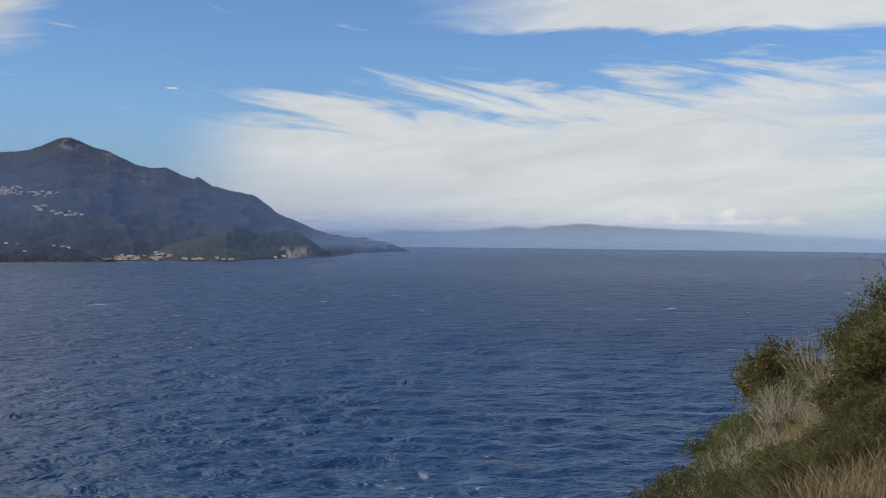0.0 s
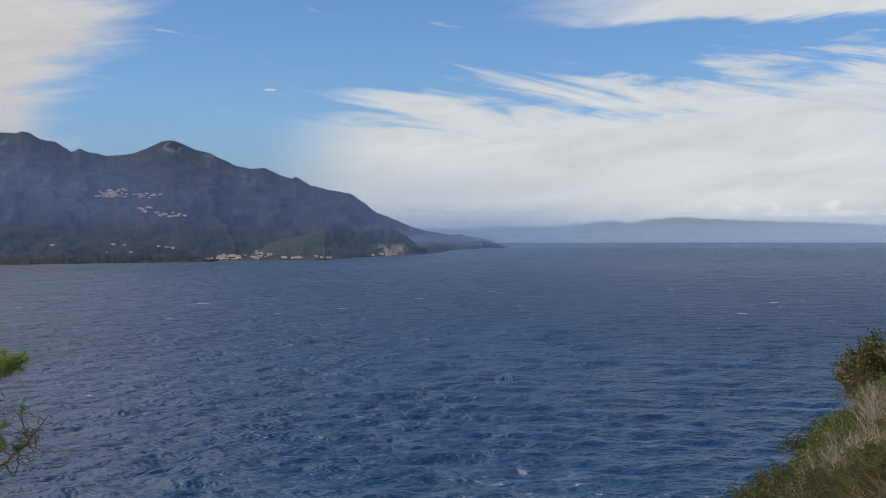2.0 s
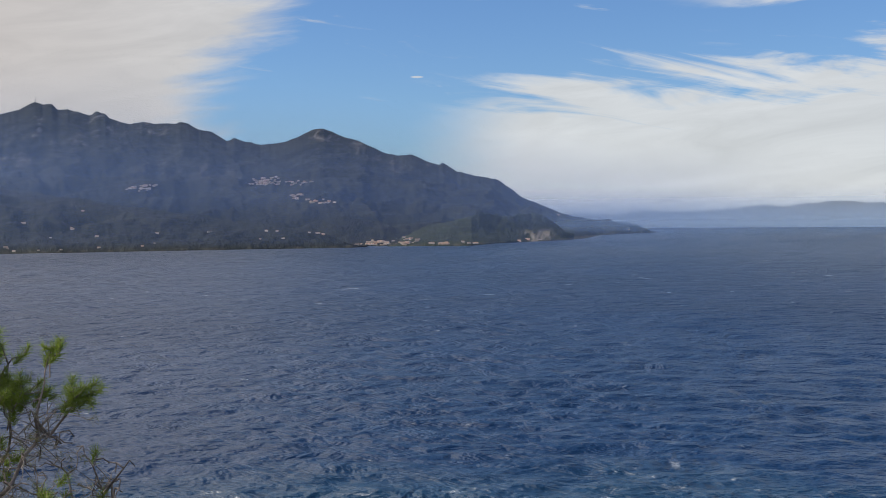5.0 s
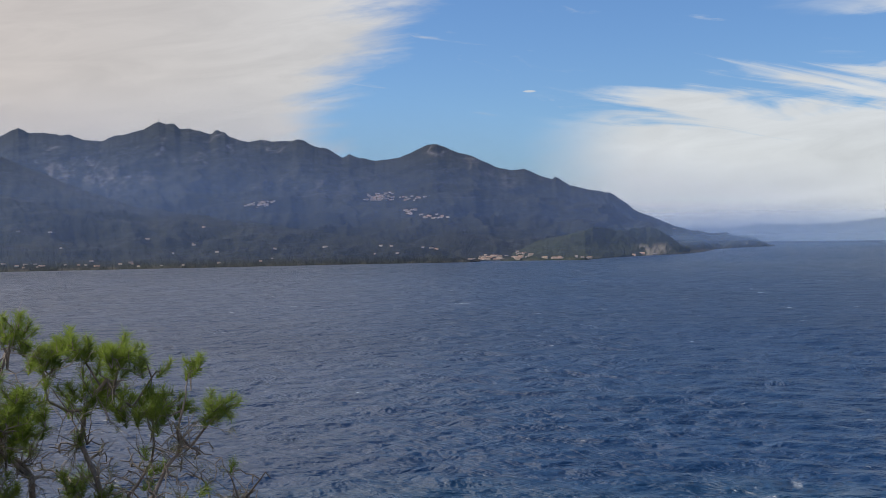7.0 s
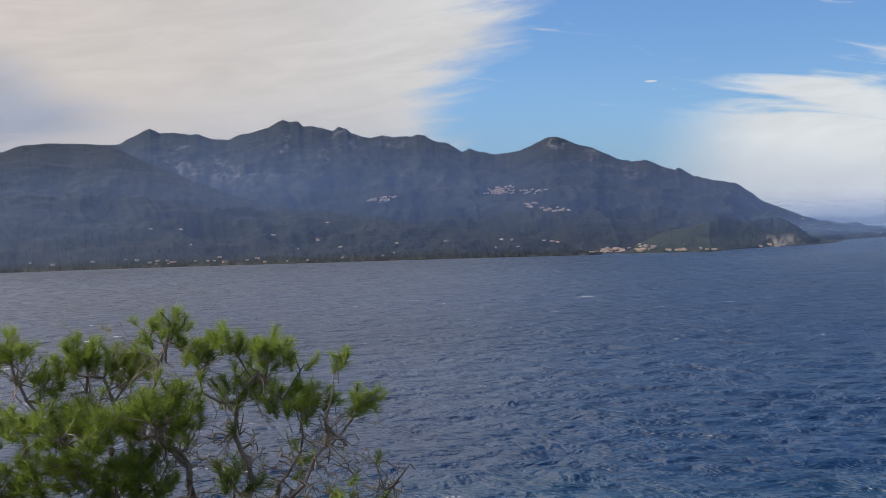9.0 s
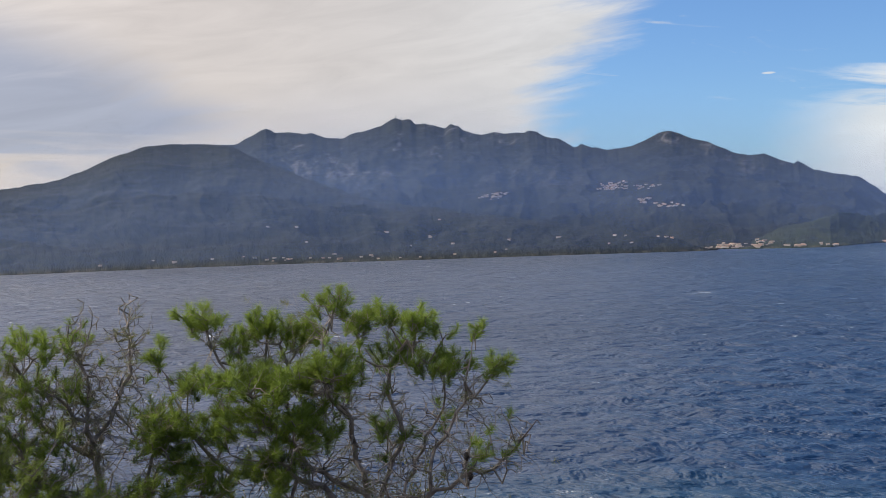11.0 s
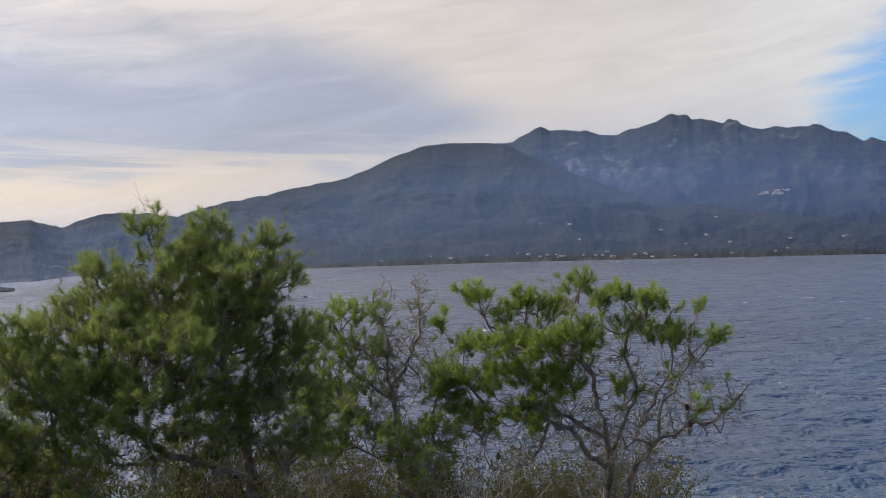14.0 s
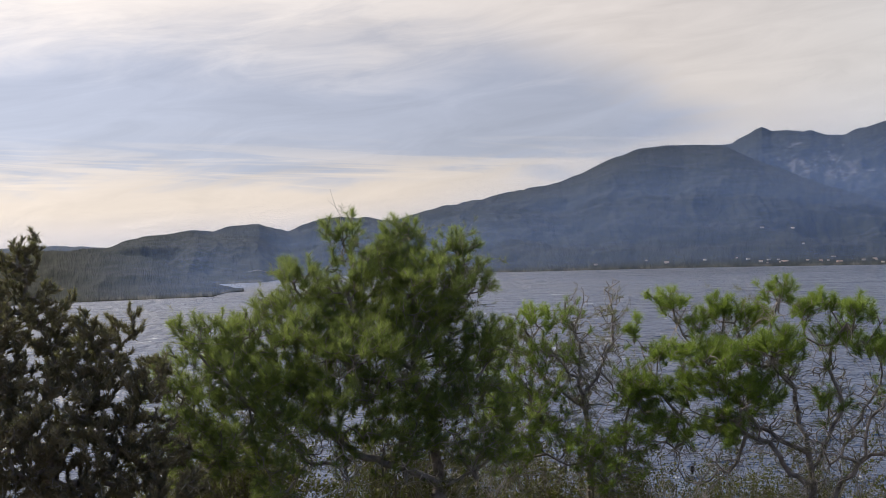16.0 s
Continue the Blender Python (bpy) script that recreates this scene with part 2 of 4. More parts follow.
def leaf_material(name, a, b, c, glow=0.42, rough=0.6, glint=(0.20, 0.26, 0.04)):
    """Leaves that let part of the light through."""
    mat = bpy.data.materials.new(name)
    mat.use_nodes = True
    n = Nodes(mat.node_tree)
    col, _ = leafy(a, b, c)(n, n.add("ShaderNodeTexCoord", 3))
    face = n.add("ShaderNodeBsdfPrincipled", Base_Color=col, Roughness=rough, Specular_IOR_Level=0.3)
    through_ = n.add("ShaderNodeBsdfTranslucent", Color=n.mix(0.6, col, glint))
    n.add("ShaderNodeOutputMaterial", Surface=n.add("ShaderNodeMixShader", i0=glow, i1=face, i2=through_))
    return mat


def house_wall(n, pos):
    r = obj_random(n)
    c = n.mix(n.step(r, 0.2, 0.8), (0.38, 0.32, 0.24), (0.54, 0.48, 0.40))
    c = n.mix(n.step(r, 0.84, 0.86), c, (0.46, 0.30, 0.21))
    return n.mix(n.m("MULTIPLY", n.noise(pos, 0.6, 4.0), 0.25), c, (0.35, 0.30, 0.26)), None


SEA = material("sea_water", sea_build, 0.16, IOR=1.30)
SCRUB = material("maquis_slope", scrub_build, 0.95, Specular_IOR_Level=0.1)
LUSH = material("green_slope", lambda n, pos: scrub_build(n, pos, True), 0.95, Specular_IOR_Level=0.1)
FARLAND = material("far_land", plain((0.07, 0.08, 0.07), (0.12, 0.12, 0.11), 0.004, 0.5, 5.0), 0.95, Specular_IOR_Level=0.1)
SOIL = material("dry_soil", plain((0.05, 0.042, 0.028), (0.12, 0.092, 0.06), 1.6, 0.8, 0.05), 0.95)
BARK = material("pine_bark", plain((0.11, 0.094, 0.08), (0.31, 0.27, 0.24), 9.0, 0.9, 0.02), 0.9)
SHRUBWOOD = material("shrub_stems", plain((0.07, 0.058, 0.045), (0.18, 0.15, 0.12), 7.0, 0.6, 0.01), 0.9)
DEADWOOD = material("dead_twigs", plain((0.16, 0.14, 0.12), (0.37, 0.325, 0.28), 7.0, 0.6, 0.01), 0.9)
NEEDLE = leaf_material("pine_needles", (0.070, 0.130, 0.022), (0.23, 0.33, 0.056), (0.17, 0.225, 0.05), glow=0.5, rough=0.55, glint=(0.28, 0.37, 0.06))
DEEPNEEDLE = leaf_material("dense_pine_needles", (0.090, 0.138, 0.034), (0.26, 0.33, 0.076), (0.20, 0.23, 0.065), glow=0.5, rough=0.55, glint=(0.25, 0.31, 0.08))
OLDNEEDLE = leaf_material("old_pine_needles", (0.085, 0.095, 0.036), (0.18, 0.185, 0.070), (0.21, 0.165, 0.085), glow=0.35, rough=0.7)
DARKLEAF = leaf_material("juniper_foliage", (0.105, 0.095, 0.070), (0.20, 0.17, 0.12), (0.26, 0.185, 0.13), glow=0.28, rough=0.7)
OLIVELEAF = leaf_material("lentisk_leaves", (0.010, 0.018, 0.005), (0.032, 0.048, 0.010), (0.048, 0.044, 0.016), glow=0.2, rough=0.55)
MYRTLELEAF = leaf_material("myrtle_leaves", (0.022, 0.042, 0.008), (0.060, 0.090, 0.016), (0.080, 0.085, 0.022), glow=0.3, rough=0.5)
SPURGELEAF = leaf_material("spurge_leaves", (0.024, 0.025, 0.008), (0.085, 0.075, 0.018), (0.05, 0.035, 0.014), glow=0.25, rough=0.6)
HEATHLEAF = leaf_material("heath_sprays", (0.045, 0.055, 0.018), (0.095, 0.100, 0.034), (0.12, 0.100, 0.045), glow=0.2, rough=0.8)
GREYLEAF = leaf_material("grey_scrub_leaves", (0.045, 0.043, 0.030), (0.09, 0.082, 0.058), (0.13, 0.11, 0.08), glow=0.2, rough=0.8)
DRYGRASS = leaf_material("dry_grass", (0.065, 0.046, 0.028), (0.15, 0.108, 0.068), (0.25, 0.185, 0.125), glow=0.25, rough=0.8)
FRESHGRASS = leaf_material("green_grass", (0.045, 0.085, 0.015), (0.09, 0.14, 0.03), (0.12, 0.13, 0.045), glow=0.42, rough=0.7)
CONE = material("pine_cone", plain((0.03, 0.022, 0.016), (0.08, 0.05, 0.035), 30.0, 0.9, 0.01), 0.8)
HOUSE = material("house_plaster", house_wall, 0.9)
TILES = material("clay_tiles", plain((0.30, 0.19, 0.13), (0.42, 0.30, 0.22), 0.8, 0.6, 0.1), 0.9)
STEEL = material("mast_steel", plain((0.22, 0.22, 0.23), (0.35, 0.35, 0.36), 1.0, 0.1, 0.01), 0.5, Metallic=0.6)


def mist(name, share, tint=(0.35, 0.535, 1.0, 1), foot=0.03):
    """See-through sheet standing in for aerial haze; scatters the daylight, dense low down."""
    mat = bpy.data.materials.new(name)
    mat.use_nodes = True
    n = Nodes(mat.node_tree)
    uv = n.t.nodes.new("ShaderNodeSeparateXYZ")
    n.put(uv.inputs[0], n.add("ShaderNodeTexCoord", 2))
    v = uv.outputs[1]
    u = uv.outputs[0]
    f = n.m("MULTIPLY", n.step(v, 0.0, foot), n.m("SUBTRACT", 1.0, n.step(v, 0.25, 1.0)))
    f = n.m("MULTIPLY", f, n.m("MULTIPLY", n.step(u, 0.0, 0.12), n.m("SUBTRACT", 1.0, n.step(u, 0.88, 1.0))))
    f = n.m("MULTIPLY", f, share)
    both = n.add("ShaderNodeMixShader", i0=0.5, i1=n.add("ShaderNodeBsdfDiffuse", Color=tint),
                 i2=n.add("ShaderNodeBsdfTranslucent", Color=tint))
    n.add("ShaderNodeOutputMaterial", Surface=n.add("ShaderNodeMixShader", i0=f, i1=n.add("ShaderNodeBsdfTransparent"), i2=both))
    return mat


# sheet tints that lay a blue haze over land and sea
HAZESHEET, FARHAZESHEET, THINHAZESHEET = mist("bay_mist", 0.145, foot=0.08), mist("far_mist", 0.78, (0.54, 0.72, 1.0, 1), 0.004), mist("slope_mist", 0.08, foot=0.3)

SEAHAZESHEET = mist("sea_mist", 0.5, (0.46, 0.68, 1.0, 1), 0.6)


# ---- mesh helpers ----
def mesh(name, verts, faces, mat, smooth=True):
    me = bpy.data.meshes.new(name)
    me.from_pydata([tuple(map(float, v)) for v in verts], [], [tuple(map(int, f)) for f in faces])
    me.materials.append(mat)
    if smooth:
        me.polygons.foreach_set("use_smooth", [True] * len(me.polygons))
    me.update()
    return me


def tri_mesh(name, corners, mat):
    """corners: an array of triangles, three rows each."""
    count = len(corners)
    me = bpy.data.meshes.new(name)
    me.vertices.add(count)
    me.vertices.foreach_set("co", np.asarray(corners, np.float32).reshape(-1))
    me.loops.add(count)
    me.loops.foreach_set("vertex_index", np.arange(count, dtype=np.int32))
    me.polygons.add(count // 3)
    me.polygons.foreach_set("loop_start", np.arange(0, count, 3, dtype=np.int32))
    me.materials.append(mat)
    me.update(calc_edges=True)
    return me


def grid_mesh(name, pts, mat, uv=False):
    """pts: rows x columns x 3."""
    rows, cols = pts.shape[:2]
    me = bpy.data.meshes.new(name)
    idx = np.arange(rows * cols).reshape(rows, cols)
    quads = np.stack([idx[:-1, :-1], idx[:-1, 1:], idx[1:, 1:], idx[1:, :-1]], -1).reshape(-1, 4)
    me.vertices.add(rows * cols)
    me.vertices.foreach_set("co", pts.reshape(-1).astype(np.float32))
    me.loops.add(quads.size)
    me.loops.foreach_set("vertex_index", quads.reshape(-1).astype(np.int32))
    me.polygons.add(len(quads))
    me.polygons.foreach_set("loop_start", np.arange(0, quads.size, 4, dtype=np.int32))
    me.polygons.foreach_set("use_smooth", np.ones(len(quads), dtype=bool))
    me.materials.append(mat)
    if uv:
        layer = me.uv_layers.new(name="height")
        v = np.repeat(np.linspace(0, 1, rows), cols)
        u = np.tile(np.linspace(0, 1, cols), rows)
        layer.data.foreach_set("uv", np.stack([u, v], -1)[quads.reshape(-1)].reshape(-1).astype(np.float32))
    me.update(calc_edges=True)
    me.validate()
    return me


def part(name, me, parent, label=""):
    ob = new(name, me)
    ob.parent = parent
    return tagged(ob, label) if label else ob


def thing(name, at, label, category, group="", kind=""):
    ob = new(name)
    ob.location = at
    return tagged(ob, label, category, group, kind)


def wobble(x, y, scale, octaves=5, seed=0.0):
    """Smooth fractal field from -1 to 1 over arrays."""
    out = np.empty(x.size)
    fx, fy = x.ravel() * scale, y.ravel() * scale
    for k in range(x.size):
        out[k] = noise.fractal((fx[k], fy[k], seed), 0.9, 2.1, octaves)
    return out.reshape(x.shape)


# ---- sea ----
def sea():
    rng = np.random.default_rng(4)
    az = np.concatenate([np.arange(-180, -28, 4.0), np.arange(-28, 84, 0.14), np.arange(84, 181, 4.0)])
    r = [25.0, 60.0, 100.0, 130.0, 150.0]
    while r[-1] < 4985:
        r.append(min(4985, r[-1] + min(60.0, max(0.6, r[-1] ** 2 / 80000))))
    r = np.array(r)
    dr = np.gradient(r)
    A, R = np.meshgrid(np.radians(az), r)
    x, y = -np.sin(A) * R, np.cos(A) * R
    z = np.zeros_like(x)
    for k in range(42):
        lam = 1.8 * 1.063 ** k
        th = radians(200 + rng.normal(0, 30))
        ph = rng.uniform(0, 6.28)
        amp = 0.0090 * lam ** 0.8
        fade = np.clip((lam / dr - 3.0) / 4.0, 0, 1)[:, None]
        arg = 6.283 / lam * (x * math.cos(th + 1.571) + y * math.sin(th + 1.571)) + ph
        z += fade * amp * (np.sin(arg) + 0.28 * np.sin(2 * arg + 1.57))
    pts = np.stack([x, y, z], -1)
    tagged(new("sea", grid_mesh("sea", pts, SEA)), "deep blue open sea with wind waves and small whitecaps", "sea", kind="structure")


sea()


# ---- land beyond the water ----
def along(pairs):
    a = np.array(pairs, dtype=float)
    a = a[np.argsort(a[:, 0])]
    return lambda t: np.interp(t, a[:, 0], a[:, 1])


def land(name, label, az0, az1, step, shore, crest_r, crest_el, rows, relief, mat=SCRUB, power=1.7, base=0.3, seed=0.0, back=350.0, jag=0.02):
    """A slope that climbs from the shore line to its crest and falls away behind it."""
    az = np.arange(az0, az1 + step / 2, step)
    rs, rc, el = shore(az), crest_r(az), crest_el(az)
    el = el + jag * (wobble(az, az * 0, 3.0, 4, seed + 2) + 0.8 * np.abs(wobble(az, az * 0, 9.0, 3, seed + 3)))
    zc = np.maximum(EYE + rc * np.tan(np.radians(el)), 1.0)
    s = np.linspace(0, 1, rows)[:, None]
    R = rs + (rc - rs) * s
    A = np.radians(np.broadcast_to(az, R.shape))
    x, y = -np.sin(A) * R, np.cos(A) * R
    gully = 1 - 2 * np.abs(wobble(x, y, 0.0035, 5, seed))
    lumps = wobble(x, y, 0.02, 4, seed + 5)
    soft = np.convolve(np.pad(zc, 40, mode='edge'), np.ones(81) / 81, mode='valid')
    z = soft * (base * s + (1 - base) * s ** power) + (zc - soft) * s ** 4
    swell = s * (1 - s) * 4
    # spurs and gullies that run down the slope
    down = az + 1.2 * wobble(x, y, 0.0022, 3, seed + 7)
    spur = 1 - 2 * np.abs(wobble(down, s * 2 + 0 * x, 0.3, 4, seed + 8))
    z = z + swell * relief * 0.16 * (spur - 0.5)
    z = z + swell * relief * (0.3 * gully - 0.15) + np.minimum(swell * 1.5, 1) * lumps * 2.2
    z = np.maximum(z, 0.6 * np.minimum(1, s * rows))
    z[-3:] += lumps[-3:] * np.array([[1.2], [2.4], [4.2]])
    z[0] = -2.0
    x[0] -= lumps[0] * 6 * np.sin(A[0]); y[0] += lumps[0] * 6 * np.cos(A[0])
    tail_r = rc + back
    tail = np.stack([-np.sin(A[0]) * tail_r, np.cos(A[0]) * tail_r, np.maximum(zc * 0.35, -2.0) - 2.0], -1)[None]
    pts = np.concatenate([np.stack([x, y, z], -1), tail])
    ob = new(name, grid_mesh(name, pts, mat))
    tagged(ob, label, "mountain" if relief > 20 else "hill", kind="structure")
    return ob


flat = lambda v: (lambda az: np.full_like(az, v, dtype=float))
WEST_CREST = ((1.9, -1.0), (2.15, -.66), (2.6, -.45), (2.83, -.27), (3.2, -.36), (3.6, -.2), (4.2, -.03), (4.8, -.06), (5.2, .03), (5.9, .12), (6.5, .31), (6.91, .47),
              (7.88, .84), (8.61, 1.21), (9.22, 1.69), (9.83, 2.04), (10.83, 2.23), (11.59, 2.4), (12.4, 2.79), (12.59, 2.74), (13.35, 3.01), (13.96, 3.26),
              (14.63, 3.2), (15.4, 3.39), (16.17, 3.8), (16.81, 4.05), (17.59, 4.23), (18.04, 4.44))
HIGH_CREST = ((18.3, 4.59), (18.76, 4.57), (18.98, 4.46), (19.82, 4.05), (20.48, 3.85), (21.4, 3.76), (21.79, 3.88), (22.4, 3.98), (22.66, 4.09), (22.85, 3.97), (23.08, 3.96),
              (23.76, 4.34), (24.45, 4.54), (24.93, 4.78), (25.27, 4.84), (25.69, 4.74), (26.38, 4.75), (27.0, 4.86), (27.62, 4.7), (28.03, 4.8), (28.57, 5.01),
              (28.77, 5.24), (29.18, 5.25), (29.46, 5.06), (29.93, 5.23), (30.48, 5.34), (30.88, 5.3), (31.15, 5.54), (31.56, 5.56), (31.93, 5.67), (32.09, 5.62),
              (32.64, 5.27), (33.45, 5.07), (34.25, 4.85), (34.59, 4.67), (35.31, 4.74), (36.1, 4.96), (37.2, 5.06), (37.91, 5.05), (38.29, 5.25), (38.68, 5.11),
              (39.2, 4.82), (39.71, 4.52), (43, 4.2), (47, 3.0))
COAST_CREST = ((16.2, -1.5), (16.5, -1.4), (17.5, -.98), (18.8, -.54), (20.7, -.22), (22.5, .06), (24.8, .34), (27.1, .62), (30.5, 1.22), (33, 1.5),
               (34, 1.9), (36, 2.6), (38.4, 3.6), (40.2, 4.5), (42.85, 4.57), (44.2, 4.45), (45.55, 3.96), (46.9, 3.36), (48, 2.94),
               (49.3, 2.67), (51, 2.38), (52.1, 2.16), (54.2, 1.8), (55.5, 1.44), (56.3, 1.19), (57.5, 1.35), (59.1, 1.43), (60.2, 1.35),
               (61.6, .82), (62.3, .91), (63.1, 1.17), (64.3, 1.02), (65.3, .84), (66.7, .84), (68, .73), (69.7, .36), (70.7, .08), (76, -.1))
HEAD_CREST = ((63.9, -2.4), (64.5, -2.2), (65.4, -1.71), (67.4, -.79), (68.7, -.41), (72, .04), (75.8, .04), (78, .1), (79.5, .3), (85, .8), (92, 1.6))
ISLE_CREST = ((9, .25), (6.23, .27), (5.1, .26), (4.2, .2), (3.5, .25), (3.0, .36), (2.6, .42), (1.6, .36), (-.4, .34), (-1.2, .42), (-2.1, .47), (-3.1, .63), (-3.5, .6), (-4, .5), (-4.6, .58),
              (-5.34, .69), (-6.0, .71), (-6.75, .8), (-7.4, .74), (-8.1, .66), (-10.1, .6), (-12.1, .53), (-13.8, .47), (-15.2, .38), (-16.5, .28), (-18, .28), (-22, .12), (-26, -.2), (-30, -.4))

main_shore = along(((1.9, 3310), (2.15, 3290), (3.2, 3120), (4.6, 2830), (5.2, 2420), (6.2, 2200), (7.8, 2090), (9.6, 1960), (11.1, 1790), (16, 1790), (18, 1900), (30, 2300), (48, 2600)))
main_top = along(((1.9, 3320), (2.6, 3330), (4, 3360), (6, 3420), (9, 3520), (18, 3850), (32, 4000), (40, 3900), (48, 3600)))
range_ob = land("mountain_range", "hazy granite mountain range with dark maquis slopes above the bay", 1.9, 47, 0.05, main_shore, main_top, along(WEST_CREST + HIGH_CREST), 130, 85, seed=1.0, jag=0.035)
coast_shore = along(((16.2, 1740), (17, 1700), (30, 1600), (40, 1570), (50, 1500), (57, 1510), (61, 1480), (63, 1300), (78, 1150)))
coast_top = along(((16.2, 1745), (17.5, 1770), (22, 1900), (30, 2150), (36, 2400), (42, 2650), (48, 2500), (56, 2100), (62, 1900), (70, 1700), (78, 1600)))
coast_ob = land("coastal_mountain", "dark wooded mountain slope running down to the bay", 16.2, 76, 0.07, coast_shore, coast_top, along(COAST_CREST), 90, 50, seed=9.0, base=0.45, power=1.5)
green_ob = land("green_hill", "low green hill beside the harbour village", 5.9, 15.2, 0.05, along(((5.9, 2260), (7.8, 2075), (9.6, 1945), (11, 1772), (15.2, 1765))),
                along(((5.9, 2300), (8, 2300), (11, 2060), (15.2, 2010))), along(((5.9, -1.0), (6.2, -.7), (6.72, -.25), (7.3, .15), (7.83, .28), (8.6, .2), (9.4, .21), (10.0, .27), (10.52, .31), (11.4, .16),
                (12.8, -.19), (14.2, -.74), (15.2, -1.1))), 50, 30, LUSH, seed=4.0, base=0.75)
knoll_ob = land("harbour_knoll", "small dark wooded knoll behind the harbour village", 13.6, 20.5, 0.05, flat(1920.0), flat(2150.0),
                along(((13.6, -1.0), (14.17, -.63), (15.2, -.32), (16, -.04), (17.36, .21), (18.6, .1), (20.5, -.6))), 36, 20, SCRUB, seed=12.0, base=0.7)
land("wooded_headland", "dark wooded headland across the near bay", 63.9, 92, 0.1, along(((63.9, 1050), (64.7, 1035), (65.4, 955), (69, 935), (73, 920), (78, 880), (92, 820))),
               along(((63.9, 1060), (66, 1110), (72, 1250), (92, 1300))), along(HEAD_CREST), 50, 14, seed=6.0, base=0.7, back=150)
land("far_hills", "pale hills beyond the headland", 69.5, 77, 0.1, flat(1500.0), flat(2300.0), along(((69.5, 0), (70.5, .1), (72.6, .27), (74.4, .24), (75.8, .05), (77, -.1))), 12, 10, seed=3.0)
land("far_island", "pale blue mountainous island on the horizon", -30, 9, 0.1, flat(4860.0), flat(4930.0), along(ISLE_CREST), 8, 6, FARLAND, back=40.0, jag=0.02)


# upright curved sheet added in place of haze in the air
def haze_sheet(name, label, az0, az1, radius, top_el, mat):
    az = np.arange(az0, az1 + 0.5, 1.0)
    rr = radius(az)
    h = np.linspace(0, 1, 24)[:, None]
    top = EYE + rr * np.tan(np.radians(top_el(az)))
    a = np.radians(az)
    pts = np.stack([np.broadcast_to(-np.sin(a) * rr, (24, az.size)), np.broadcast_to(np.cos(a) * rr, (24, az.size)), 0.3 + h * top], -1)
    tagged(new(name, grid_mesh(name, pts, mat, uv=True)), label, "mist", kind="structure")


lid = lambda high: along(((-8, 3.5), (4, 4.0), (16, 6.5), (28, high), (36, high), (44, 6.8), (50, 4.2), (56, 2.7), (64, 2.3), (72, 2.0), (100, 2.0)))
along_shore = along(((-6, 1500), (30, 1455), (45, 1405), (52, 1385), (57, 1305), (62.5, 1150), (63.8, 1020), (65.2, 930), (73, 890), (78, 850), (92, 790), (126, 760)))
# stacked sheets, each veiling the land behind it a little more
haze_sheet("bay_mist", "see-through bluish sheet standing in for haze before the mountains", -5, 74, along_shore, lid(7.5), HAZESHEET)
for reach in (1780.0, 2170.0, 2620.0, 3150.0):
    haze_sheet("slope_mist", "see-through bluish sheet standing in for haze over the mountain slopes", -8, 100, flat(reach), lid(8.5), THINHAZESHEET)
haze_sheet("sea_mist", "see-through bluish sheet standing in for haze over the open sea", -70, 16, flat(2300.0), flat(0.6), SEAHAZESHEET)
haze_sheet("far_mist", "see-through pale sheet standing in for haze before the far island", -60, 35, flat(4840.0), flat(1.7), FARHAZESHEET)


# ---- near hillside ----
SPUR = ((-60, 1.0), (-30, -0.7), (-24, -1.0), (-21, -1.45), (-18, -2.05), (-15, -2.8), (-12, -3.6), (-9, -4.6), (-4, -6.0), (5, -6.4), (20, -5.4), (35, -4.9), (60, -4.7), (75, -4.4), (90, -3.5), (120, 0))
spur_z = along(SPUR)


def ground_z(x, y):
    """Height of the hillside; the road's edge lies under the camera."""
    x, y = np.asarray(x, float), np.asarray(y, float)
    r = np.hypot(x, y)
    az = np.degrees(np.arctan2(-x, y))
    zc = spur_z(az)
    behind = np.clip((np.abs(az) - 100) / 50, 0, 1)
    t = np.clip((r - 1.8) / 12.2, 0, None)
    z = -1.65 + (zc + 1.65) * np.minimum(t, 1) - np.maximum(r - 14, 0) * 0.9
    hill = -1.65 + 0.22 * np.maximum(r - 2.0, 0)
    return EYE + z * (1 - behind) + hill * behind


def hillside():
    az = np.radians(np.arange(-180, 180.1, 2.0))
    r = np.concatenate([np.linspace(0.0, 16, 50), np.linspace(17, 70, 24)])
    A, R = np.meshgrid(az, r)
    x, y = -np.sin(A) * R, np.cos(A) * R
    z = ground_z(x, y) + wobble(x, y, 0.5, 4, 2.0) * 0.12 * np.clip((R - 2) / 3, 0, 1)
    tagged(new("ground", grid_mesh("ground", np.stack([x, y, np.maximum(z, -3.0)], -1), SOIL)), "steep dry hillside under scrub and pines", "ground", kind="structure")


hillside()


